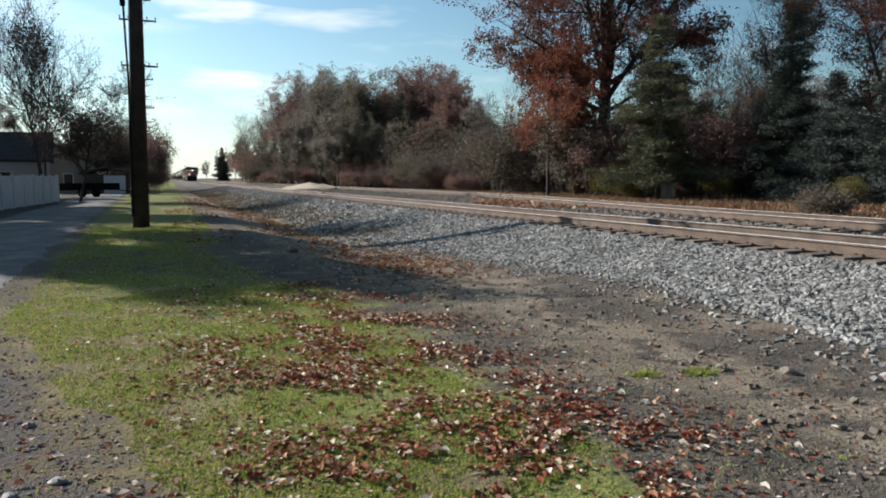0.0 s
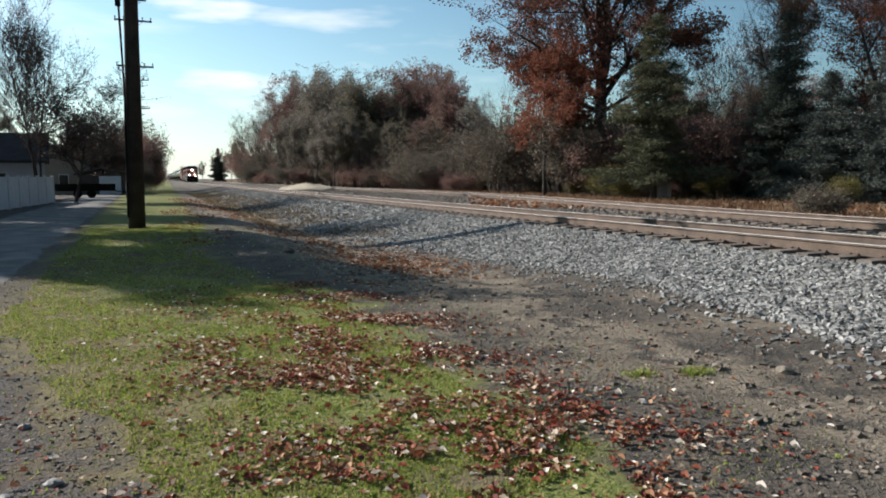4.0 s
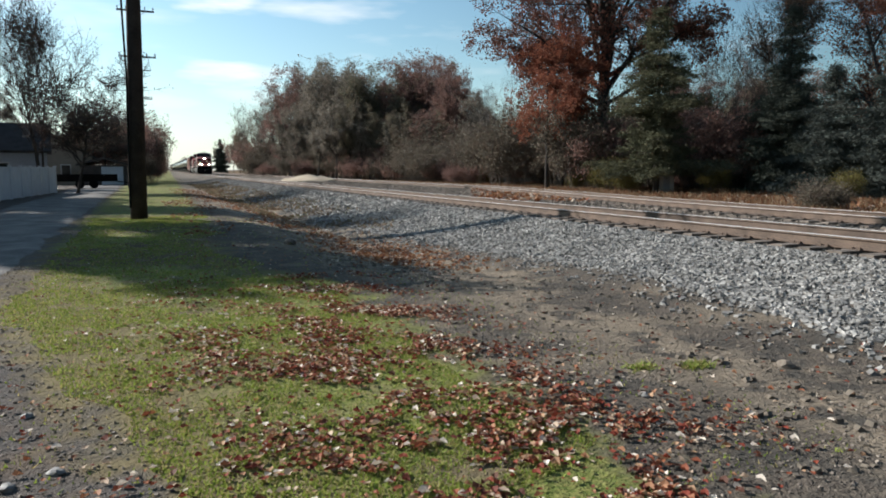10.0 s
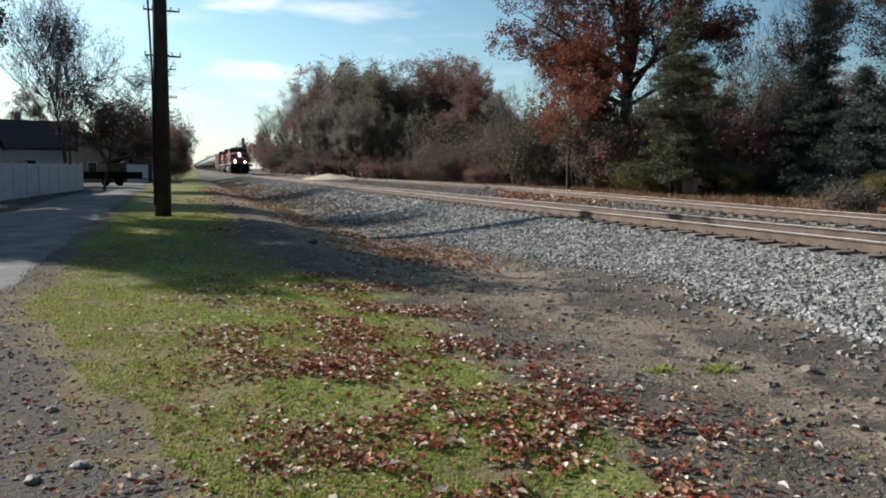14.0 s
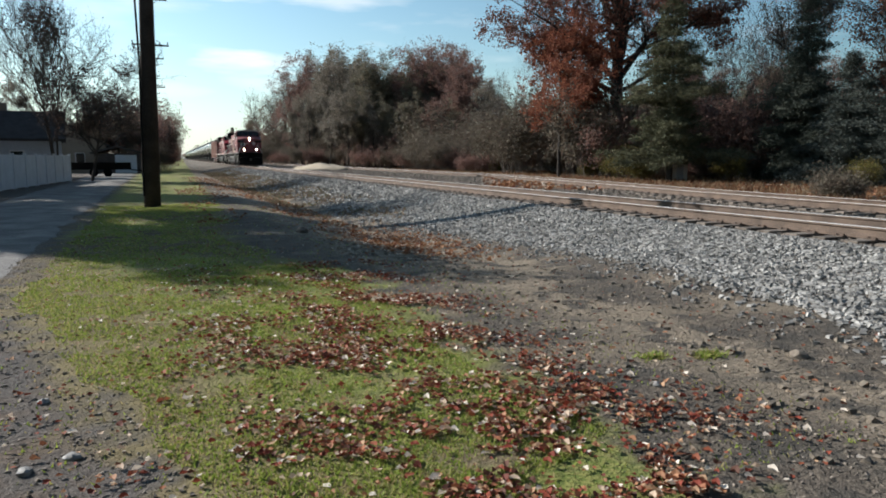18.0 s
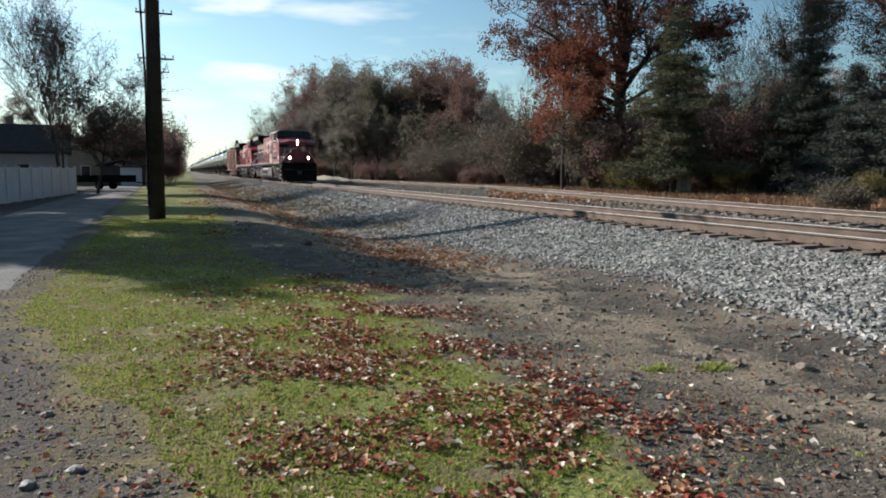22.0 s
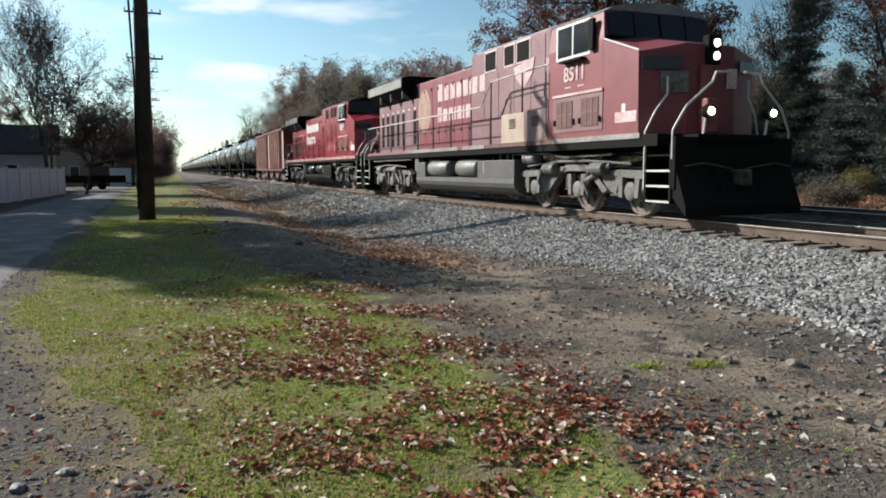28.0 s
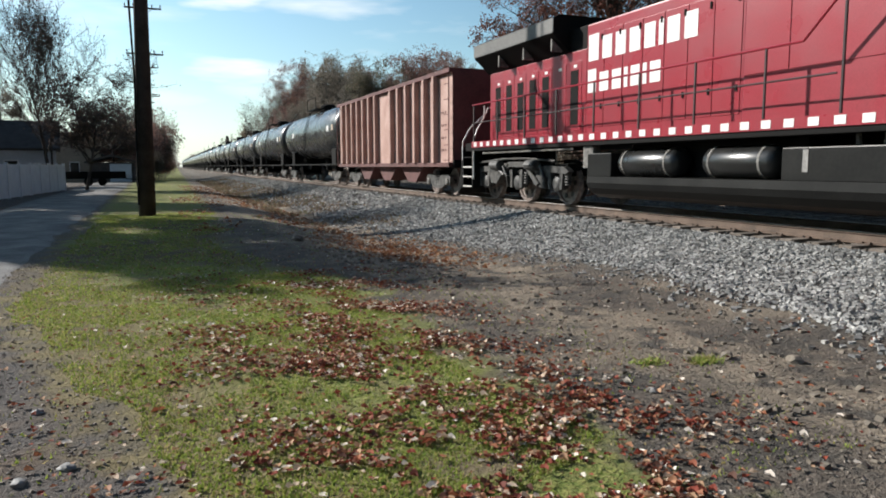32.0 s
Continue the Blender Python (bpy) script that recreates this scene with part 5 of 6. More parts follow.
        # lettering of the owner: plain blocks in its colour and size
        ink = M["pale"] if worn else M["white"]
        first = 12.2 if worn else 14.05
        for row, (count, z0, z1) in enumerate(((8, 3.42, 3.92), (7, 2.7, 3.13))):
            widths = (0.56, 0.5, 0.5, 0.5, 0.48, 0.2, 0.5, 0.5) if row == 0 else (0.46, 0.48, 0.46, 0.18, 0.42, 0.18, 0.46)
            s = first if side < 0 else first - sum(widths) - 0.06 * len(widths)
            for k in range(count):
                w = widths[k] * (0.9 if not worn else 1.0)
                big = 0.1 if k == 0 else 0.0
                a0 = s - w if side < 0 else s
                s += side * (w + 0.05)
                x0, x1 = sorted((side * 1.05, side * (1.058 if a0 > 9.2 else 1.08)))
                bm = bmesh.new()
                k2 = w * 0.8
                sbox(a0 + (w - k2) / 2, a0 + (w + k2) / 2, x0, x1, z0, z1 + big, bm=bm)
                part("lettering_block", bm, ink, hood_b)
        if worn:
            bm = lathe(bmesh.new(), [(0, 0.66), (side * 0.008, 0.66)], "x", (side * 1.052, 13.5 - MID, 3.2), 28)
            for v in bm.verts:
                v.co.z = 3.2 + (v.co.z - 3.2) * 1.2
            em = part("emblem", bm, M["ochre"], hood_b, "faded round ochre emblem")
            bm = lathe(bmesh.new(), [(0, 0.36), (side * 0.006, 0.36)], "x", (side * 1.061, 13.5 - MID, 3.4), 20)
            part("emblem_centre", bm, M["ochre"], em)
            # what is left of a white painted shield
            for s0, s1 in ((3.75, 4.5), (5.1, 6.3)):
                x0, x1 = sorted((side * 1.06, side * 1.08))
                bm = prism(bmesh.new(), [(s0 - MID, 4.0), (s0 + 0.1 - MID, 3.6), ((s0 + s1) / 2 - MID, 3.2), (s1 - 0.15 - MID, 3.55), (s1 - MID, 3.85)], "x", x0, x1)
                part("emblem", bm, M["pale"], hood_a, "worn white painted emblem patch")
        # fuel tank with air reservoirs in a recess
        if side < 0:
            bm = bmesh.new()
            prism(bm, [(-1.44, 0.62), (-1.43, 0.76), (-0.85, 0.78), (0.85, 0.78), (1.43, 0.76), (1.44, 0.62), (1.4, 0.5), (1.27, 0.37), (1.08, 0.29), (0.9, 0.27), (-0.9, 0.27), (-1.08, 0.29), (-1.27, 0.37), (-1.4, 0.5)], "y", 5.55 - MID, 13.4 - MID)
            tank = part("fuel_tank", bm, M["tank_grey"] if worn else M["loco_black"], t)
            # near-black block: the shade behind the reservoirs is put into its colour
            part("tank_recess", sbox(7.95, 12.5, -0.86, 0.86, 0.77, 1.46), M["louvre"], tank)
        flat(5.55, 7.95, 0.755, 1.28, 0.86, 1.43, "tank_shoulder", M["tank_grey"] if worn else M["loco_black"], tank, "", 0.02)
        flat(12.5, 13.4, 0.755, 1.28, 0.86, 1.43, "tank_shoulder", M["tank_grey"] if worn else M["loco_black"], tank, "", 0.02)
        flat(7.45, 7.55, 0.9, 1.24, 1.43, 1.438, "sight_gauge", M["dusty"], tank)
        for s0, s1 in ((8.15, 9.8), (10.5, 12.35)):
            res = part("air_reservoir", lathe(bmesh.new(), [(s0, 0.12), (s0 + 0.04, 0.23), (s0 + 0.12, 0.285), (s1 - 0.12, 0.285), (s1 - 0.04, 0.23), (s1, 0.12)], "y", (side * 1.15, -MID, 1.06), 24), M["reservoir"] if worn else M["gloss_black"], t, "", True)
            for s in (s0 + 0.25, s1 - 0.25):
                part("strap", lathe(bmesh.new(), [(s, 0.292), (s + 0.05, 0.292)], "y", (side * 1.15, -MID, 1.06), 24), M["grime"], res)
        part("air_pipe", path_tube([(side * 1.35, 5.6 - MID, 1.43), (side * 1.35, 3.8 - MID, 1.4), (side * 1.3, 3.2 - MID, 1.3), (side * 1.3, 1.2 - MID, 1.34)], 0.03), M["grime"], t)
        part("air_pipe", path_tube([(side * 1.42, 14.0 - MID, 1.4), (side * 1.42, 19.0 - MID, 1.38)], 0.025), M["grime"], t)
        flat(13.2, 13.6, 0.95, 1.45, 1.2, 1.42, "filter_unit", M["grime"], t, "", 0.02)
        part("air_valve", lathe(bmesh.new(), [(4.5, 0.08), (4.52, 0.13), (5.0, 0.13), (5.05, 0.16), (5.1, 0.16), (5.12, 0.06)], "y", (side * 1.28, -MID, 1.3), 14), M["reservoir"] if worn else M["truck_dark"], t)
        for s in (6.0, 6.35, 6.8):
            part("filler_pipe", path_tube([(side * 1.2, s - MID, 1.3), (side * 1.22, s - MID, 1.42), (side * 1.1, s + 0.1 - MID, 1.48)], 0.045), M["grime"], tank)
        # handrails along the walkway
        hr = M["rail_dark"]
        top_pts = [(3.66, 3.58), (6.9, 3.52), (7.6, 2.86), (19.6, 2.84)]
        hand = part("handrail", path_tube([(side * 1.49, s - MID, z) for s, z in top_pts], 0.022), M["rail_white"] if worn else paint, t)
        part("lower_handrail", path_tube([(side * 1.49, 7.0 - MID, 2.32), (side * 1.49, 19.6 - MID, 2.3)], 0.017), hr, hand)
        part("lower_handrail", path_tube([(side * 1.49, 3.7 - MID, 3.0), (side * 1.49, 5.9 - MID, 2.94), (side * 1.49, 6.15 - MID, 2.52)], 0.017), hr, hand)
        for s, z0, z1 in [(5.0, 2.52, 3.55), (6.9, 1.72, 3.52)] + [(8.3 + k * 1.6, 1.6, 2.85) for k in range(8)]:
            part("handrail_post", path_tube([(side * 1.49, s - MID, z0), (side * 1.49, s - MID, z1)], 0.026), hr, hand)
    # trucks
    steel = "truck_grey" if worn else "truck_dark"
    loco_truck(t, 2.75, 1, steel)
    loco_truck(t, 17.25, -1, steel)
    # ends: pilot, steps, stair rails, coupler, hoses
    for end, s_end in ((1, -1.05), (-1, 20.5)):
        e = end
        pil = part("pilot", sbox(min(s_end, s_end + 0.1 * e), max(s_end, s_end + 0.1 * e), -1.48, 1.48, 0.62, 1.62, 0.02), M["black"], t)
        bm = bmesh.new()
        prism(bm, [(s_end - MID, 1.0), (s_end - 0.3 * e - MID, 0.3), (s_end - 0.3 * e - MID, 0.12), (s_end + 0.12 * e - MID, 0.5)], "x", -1.45, 1.45)
        part("plow", bm, M["black"], pil)
        part("end_platform", sbox(min(s_end, s_end + 0.75 * e), max(s_end, s_end + 0.75 * e), -0.95, 0.95, 1.46, 1.68), M["black"], t)
        cp = part("coupler", sbox(min(s_end - 0.32 * e, s_end + 0.1 * e), max(s_end - 0.32 * e, s_end + 0.1 * e), -0.14, 0.14, 0.68, 1.0, 0.05), M["truck_dark"], pil)
        for k in (-0.55, 0.5):
            part("air_hose", path_tube([(k, s_end - 0.02 * e - MID, 1.05), (k, s_end - 0.18 * e - MID, 0.85), (k * 0.85, s_end - 0.22 * e - MID, 0.5), (k * 0.6, s_end - 0.2 * e - MID, 0.42)], 0.028), M["black"], pil)
        for side in (-1, 1):
            st = part("step_well", sbox(min(s_end + 0.1 * e, s_end + 0.16 * e), max(s_end + 0.1 * e, s_end + 0.16 * e), min(side * 0.9, side * 1.48), max(side * 0.9, side * 1.48), 0.35, 1.5), M["black"], t)
            part("step_side", sbox(min(s_end + 0.84 * e, s_end + 0.9 * e), max(s_end + 0.84 * e, s_end + 0.9 * e), min(side * 0.9, side * 1.49), max(side * 0.9, side * 1.49), 0.33, 1.5), M["black"], st)
            for k, z in enumerate((0.36, 0.66, 0.96, 1.26)):
                tr = part("step_tread", sbox(min(s_end + 0.12 * e, s_end + 0.88 * e), max(s_end + 0.12 * e, s_end + 0.88 * e), min(side * 1.0, side * 1.47), max(side * 1.0, side * 1.47), z, z + 0.03), M["black"], st)
                part("tread_edge", sbox(min(s_end + 0.14 * e, s_end + 0.86 * e), max(s_end + 0.14 * e, s_end + 0.86 * e), min(side * 1.47, side * 1.485), max(side * 1.47, side * 1.485), z - 0.005, z + 0.035), M["rail_white"], tr) if z != 1.26 else None
            part("stair_rail", path_tube([(side * 1.47, s_end + 0.92 * e - MID, 0.6), (side * 1.47, s_end + 0.92 * e - MID, 1.75), (side * 1.3, s_end + 0.85 * e - MID, 2.15), (side * 1.05, s_end + 0.8 * e - MID, 2.5), (side * 1.05, s_end + 0.8 * e - MID, 2.85)], 0.024), M["rail_white"], t)
            part("stair_rail", path_tube([(side * 1.47, s_end + 0.1 * e - MID, 1.2), (side * 1.47, s_end + 0.1 * e - MID, 1.75), (side * 1.2, s_end + 0.06 * e - MID, 2.2), (side * 0.62, s_end + 0.02 * e - MID, 2.68), (side * 0.55, s_end + 0.02 * e - MID, 2.86), (side * 0.15, s_end + 0.02 * e - MID, 2.88)], 0.024), M["rail_white"], t)
            part("cut_lever", path_tube([(side * 0.2, s_end - 0.1 * e - MID, 1.02), (side * 0.9, s_end - 0.12 * e - MID, 1.12), (side * 1.35, s_end - 0.1 * e - MID, 1.06)], 0.016), M["truck_dark"], pil)
    for x in (-0.78, 0.78):
        dl = part("ditch_light", lathe(bmesh.new(), [(-1.2, 0.13), (-1.1, 0.14), (-1.0, 0.1)], "y", (x, -MID, 2.1), 14), M["black"], t)
        part("lens", lathe(bmesh.new(), [(-1.212, 0.058), (-1.2, 0.062), (-1.19, 0.062)], "y", (x, -MID, 2.1), 14), M["lamp"] if worn else M["glass_dark"], dl)
        part("lamp_post", path_tube([(x, -1.0 - MID, 1.68), (x, -1.05 - MID, 2.0)], 0.03), M["rail_white"], dl)
    part("glad_hand_box", sbox(-1.06, -0.9, -0.75, -0.5, 1.72, 2.35, 0.02), paint, t)
    return t


def car_truck(car, y, name="bogie_frame"):
    for side in (-1, 1):
        x0, x1 = sorted((side * 1.0, side * 1.14))
        pts = [(-1.15, 0.62), (-0.95, 0.72), (-0.45, 0.72), (-0.3, 0.68), (0.3, 0.68), (0.45, 0.72), (0.95, 0.72), (1.15, 0.62), (1.1, 0.4), (0.8, 0.42), (0.35, 0.22), (-0.35, 0.22), (-0.8, 0.42), (-1.1, 0.4)]
        f = part(name, prism(bmesh.new(), [(y + p, q) for p, q in pts], "x", x0, x1), M["truck_dark"], car)
        for d in (-0.17, 0, 0.17):
            part("spring", lathe(bmesh.new(), [(0.34 + k * 0.037, 0.055 if k % 2 else 0.08) for k in range(9)], "z", (side * 1.1, y + d, 0), 8), M["truck_grey"], f)
        for p in (-0.89, 0.89):
            part("bearing_cap", lathe(bmesh.new(), [(0, 0.13), (side * 0.12, 0.12), (side * 0.14, 0.06)], "x", (side * 1.06, y + p, 0.46), 12), M["truck_grey"], f)
    part("bolster", boxes((-1.15, y - 0.2, 0.5, 1.15, y + 0.2, 0.85), bevel=0.02), M["black"], car)


def plain_axles(car, ys, r=0.46):
    for y in ys:
        ax = part("wheelset", tube(bmesh.new(), (-0.95, y, r), (0.95, y, r), 0.08, 0.08, 8), M["truck_dark"], car)
        for s in (-1, 1):
            part("wheel", lathe(bmesh.new(), [(-0.06 * s, r + 0.02), (-0.03 * s, r + 0.02), (-0.02 * s, r), (0.07 * s, r), (0.07 * s, r * 0.85), (0.02 * s, r * 0.8), (0.03 * s, r * 0.2)], "x", (0.78 * s, y, r), 20), M["tyre"], ax)


def hopper_car():
    t = tagged(empty("hopper_car"), "weathered oxide-red ribbed steel hopper car", "freight car")
    L, z0, z1 = 7.7, 1.06, 4.2
    body = part("body", boxes((-1.4, -L, z0, 1.4, L, z1 - 0.02), bevel=0.01), M["car_red"], t)
    part("end_sheet", boxes((-1.41, -L - 0.03, z0, 1.41, -L, z1), bevel=0.01), M["car_red_dark"], body)
    part("top_chord", boxes((-1.55, -L - 0.05, z1 - 0.14, -1.38, L + 0.05, z1), bevel=0.015), M["car_red_dark"], body)
    part("top_chord", boxes((1.38, -L - 0.05, z1 - 0.14, 1.55, L + 0.05, z1), bevel=0.015), M["car_red_dark"], body)
    for side in (-1, 1):
        part("side_sill", boxes((side * 1.4, -L, z0 - 0.08, side * 1.52, L, z0 + 0.06)) if side > 0 else boxes((-1.52, -L, z0 - 0.08, -1.4, L, z0 + 0.06)), M["car_red_dark"], body)
        # ribs stand proud in two bays with a wider panel amidships and plain end panels
        edges = [-6.35 + k * 0.98 for k in range(6)] + [0.75 + k * 0.98 for k in range(7)]
        for y in edges:
            x0, x1 = sorted((side * 1.4, side * 1.6))
            part("rib", boxes((x0, y - 0.09, z0 + 0.05, x1, y + 0.09, z1 - 0.14), bevel=0.02), M["car_red"], body)
        for y in (-7.1, -6.9, -6.75):
            for k in range(4):
                x0, x1 = sorted((side * 1.4, side * 1.404))
                part("stencil_bar", boxes((x0, y - 0.05, 1.5 + k * 0.42, x1, y + 0.06, 1.58 + k * 0.42)), M["car_red_dark"], body)
    for e in (-1, 1):
        part("ladder", path_tube([(-1.55, e * (L + 0.02), 1.0), (-1.55, e * (L + 0.02), 4.0)], 0.02), M["car_red_dark"], t)
        for k in range(6):
            part("rung", path_tube([(-1.55, e * (L + 0.02), 1.2 + k * 0.5), (-1.55, e * (L - 0.38), 1.2 + k * 0.5)], 0.014), M["car_red_dark"], t)
        part("coupler", boxes((-0.13, min(e * L, e * (L + 0.62)), 0.72, 0.13, max(e * L, e * (L + 0.62)), 0.98), bevel=0.04), M["grime"], t)
        part("end_sill", boxes((-1.4, min(e * (L - 0.3), e * (L + 0.12)), 0.95, 1.4, max(e * (L - 0.3), e * (L + 0.12)), 1.2), bevel=0.02), M["black"], t)
    part("centre_sill", boxes((-0.3, -L, 0.72, 0.3, L, 1.06)), M["black"], t)
    for y in (-3.2, 0.0, 3.2):
        bm = bmesh.new()
        prism(bm, [(y - 1.4, 1.05), (y + 1.4, 1.05), (y + 0.45, 0.4), (y - 0.45, 0.4)], "x", -1.25, 1.25)
        part("chute", bm, M["car_red_dark"], t)
    for y in (-5.7, 5.7):
        car_truck(t, y)
        plain_axles(t, (y - 0.89, y + 0.89))
    return t


def tank_car():
    t = tagged(empty("tank_car"), "glossy black railway tank car with a top platform", "tank car", "tank cars of the train")
    R, zc, h = 1.5, 3.02, 8.3
    prof = [(-h, 0.3), (-h + 0.04, 0.75), (-h + 0.16, 1.15), (-h + 0.36, 1.4), (-h + 0.6, R), (-2.8, R), (2.8, R), (h - 0.6, R), (h - 0.36, 1.4), (h - 0.16, 1.15), (h - 0.04, 0.75), (h, 0.3)]
    barrel = part("barrel", lathe(bmesh.new(), prof, "y", (0, 0, zc), 40), M["tank_black"], t, "", True)
    for y in (-5.5, -2.7, 2.7, 5.5):
        part("weld_band", lathe(bmesh.new(), [(y - 0.05, R + 0.004), (y + 0.05, R + 0.004)], "y", (0, 0, zc), 40), M["tank_black"], barrel, "", True)
    dome = part("manway", lathe(bmesh.new(), [(0, 0.5), (0.42, 0.5), (0.5, 0.4)], "z", (0, 0, zc + R - 0.08), 16), M["black"], t)
    part("platform", boxes((-1.1, -1.3, zc + R + 0.05, -0.55, 1.3, zc + R + 0.1)), M["black"], t)
    part("platform", boxes((0.55, -1.3, zc + R + 0.05, 1.1, 1.3, zc + R + 0.1)), M["black"], t)
    for s in (-1, 1):
        part("platform_rail", path_tube([(s * 1.1, -1.3, zc + R + 0.05), (s * 1.1, -1.3, zc + R + 0.75), (s * 1.1, 1.3, zc + R + 0.75), (s * 1.1, 1.3, zc + R + 0.05)], 0.025), M["black"], t)
        part("ladder", path_tube([(s * 1.56, -0.25, 1.1), (s * 1.6, -0.25, zc), (s * 1.12, -0.25, zc + R + 0.1)], 0.022), M["black"], t)
        part("ladder", path_tube([(s * 1.56, 0.25, 1.1), (s * 1.6, 0.25, zc), (s * 1.12, 0.25, zc + R + 0.1)], 0.022), M["black"], t)
        part("running_board", boxes((min(s * 1.2, s * 1.5), -8.3, 1.06, max(s * 1.2, s * 1.5), 8.3, 1.14)), M["black"], t)
        for y, w, c in ((-6.2, 0.5, "white"), (-7.3, 0.35, "cream"), (4.6, 0.6, "white")):
            bm = bmesh.new()
            box(bm, -0.004, -w / 2, -0.16, 0.004, w / 2, 0.16)
            pl = part("stencil_bar", bm, M[c], barrel)
            pl.matrix_basis = pose(s * (R + 0.004), y, zc + 0.1)
    for e in (-1, 1):
        part("saddle", boxes((-1.2, e * 6.3 - 0.5, 0.85, 1.2, e * 6.3 + 0.5, 2.0), bevel=0.05), M["black"], t)
        part("stub_sill", boxes((-0.3, min(e * 4.5, e * 8.55), 0.78, 0.3, max(e * 4.5, e * 8.55), 1.12), bevel=0.02), M["black"], t)
        part("coupler", boxes((-0.13, min(e * 8.5, e * 8.92), 0.72, 0.13, max(e * 8.5, e * 8.92), 0.98), bevel=0.04), M["grime"], t)
        part("end_rail", path_tube([(-1.4, e * 8.4, 1.1), (-1.4, e * 8.4, 2.0), (1.4, e * 8.4, 2.0), (1.4, e * 8.4, 1.1)], 0.022), M["black"], t)
        car_truck(t, e * 6.55)
        plain_axles(t, (e * 6.55 - 0.89, e * 6.55 + 0.89))
    part("bottom_outlet", lathe(bmesh.new(), [(0, 0.2), (0.5, 0.25), (0.8, 0.3)], "z", (0, 0, 0.75), 12), M["black"], t)
    return t


TRAIN.append((locomotive(True), MID))
TRAIN.append((locomotive(False), 21.95 + MID))
TRAIN.append((hopper_car(), 51.05))
first_tank = tank_car()
TRAIN.append((first_tank, 67.5))
for i in range(1, 24):
    TRAIN.append((copy_thing(first_tank, pose(0, 0, 0)), 67.5 + i * 17.85))


def motions():
    for t, at in TRAIN:
        rows = []
        for k in range(0, 33):
            y = NOSE_AT_28 + SPEED * (28 - k) + at
            rows.append((k, pose(track_x(y), y, RAIL_Z, 0, 0, -track_turn(y))))
        walk(t, rows)
    for ax, y, r in WHEELS:
        turn = math.degrees(SPEED / r)
        walk(ax, [(k / 15, pose(0, y, r, turn * k / 15, 0, 0)) for k in range(0, 481)])

# ---- street side: poles, fence, houses ----
M.update(
    fence=mat("white_vinyl_fence", (0.66, 0.69, 0.74, 1), (0.55, 0.58, 0.62, 1), 0.6, 0, 20, 1.5, 0.03),
    siding=mat("pale_house_siding", (0.5, 0.53, 0.58, 1), (0.4, 0.42, 0.46, 1), 0.7, 0, 15, 1.0, 0.05),
    tan_siding=mat("tan_house_siding", (0.3, 0.26, 0.21, 1), (0.22, 0.19, 0.155, 1), 0.7, 0, 15, 1.0, 0.05),
    roof=mat("dark_asphalt_shingles", (0.06, 0.055, 0.055, 1), (0.035, 0.033, 0.033, 1), 0.9, 0, 25, 2, 0.3),
    garage_door=mat("pale_blue_garage_door", (0.5, 0.58, 0.66, 1), (0.4, 0.47, 0.54, 1), 0.5, 0, 15, 1.0, 0.02),
    steel=mat("galvanised_steel", (0.35, 0.36, 0.37, 1), (0.2, 0.2, 0.21, 1), 0.5, 0.6, 30, 3, 0.1),
    insulator=mat("brown_porcelain", (0.08, 0.05, 0.04, 1), (0.05, 0.035, 0.03, 1), 0.25, 0, 20, 2, 0.0),
)


def pole(y, x=-0.2, h=17.0, wires=False):
    p = tagged(empty("utility_pole", pose(x, y, -0.02, 0, 0.0 if not wires else 0.9, 0)), "tall dark wooden utility pole with crossarms", "utility pole", "poles along the street")
    bm = bmesh.new()
    tube(bm, (0, 0, -0.3), (0, 0, h), 0.275 if wires else 0.24, 0.155, 18)
    part("shaft", bm, M["wood"], p, smooth=True)
    for z, half in ((10.4, 1.35), (13.9, 1.35), (15.5, 1.0)):
        arm = part("crossarm", boxes((-half, -0.33, z, half, -0.22, z + 0.13), bevel=0.01), M["wood"], p)
        for k in (-1, 1):
            part("brace", path_tube([(0, -0.22, z - 0.55), (k * 0.7, -0.3, z + 0.02)], 0.02), M["steel"], arm)
            for f in (0.95, 0.5):
                part("insulator", lathe(bmesh.new(), [(0, 0.025), (0.1, 0.03), (0.11, 0.06), (0.17, 0.06), (0.18, 0.04), (0.24, 0.04)], "z", (k * half * f, -0.275, z + 0.13), 8), M["insulator"], arm)
    if wires:
        part("riser_cable", path_tube([(-0.26, -0.2, 0.4), (-0.26, -0.19, 4.6), (-0.34, -0.18, 6.6), (-0.38, -0.2, 7.6), (-0.4, -0.18, 10.2), (-0.3, -0.16, 14.0)], 0.035), M["black"], p)
        part("splice_box", boxes((-0.47, -0.28, 7.25, -0.3, -0.1, 7.6), bevel=0.03), M["black"], p)
    return p


pole(26.15, wires=True)
for k in range(1, 8):
    pole(26.15 + 36 * k, -0.2 + 0.12 * k)


def fence_run(x0, y0, x1, y1, bays):
    t = tagged(empty("fence", pose(x0, y0, ground_z(x0, y0))), "solid white vinyl privacy fence beside the street", "fence")
    d = Vector((x1 - x0, y1 - y0, 0))
    L = d.length
    t.rotation_euler = (0, 0, math.atan2(d.y, d.x))
    for k in range(bays + 1):
        s = L * k / bays
        ps = part("post", boxes((s - 0.065, -0.065, 0, s + 0.065, 0.065, 1.85), bevel=0.01), M["fence"], t)
        part("post_cap", boxes((s - 0.08, -0.08, 1.85, s + 0.08, 0.08, 1.9), bevel=0.02), M["fence"], ps)
        if k < bays:
            for j in range(10):
                a = s + 0.07 + (L / bays - 0.14) * j / 10
                part("board", boxes((a, -0.02, 0.08, a + (L / bays - 0.14) / 10 - 0.006, 0.02, 1.72)), M["fence"], t)
            part("rail", boxes((s, -0.03, 1.7, s + L / bays, 0.03, 1.8)), M["fence"], t)
            part("rail", boxes((s, -0.03, 0.05, s + L / bays, 0.03, 0.16)), M["fence"], t)


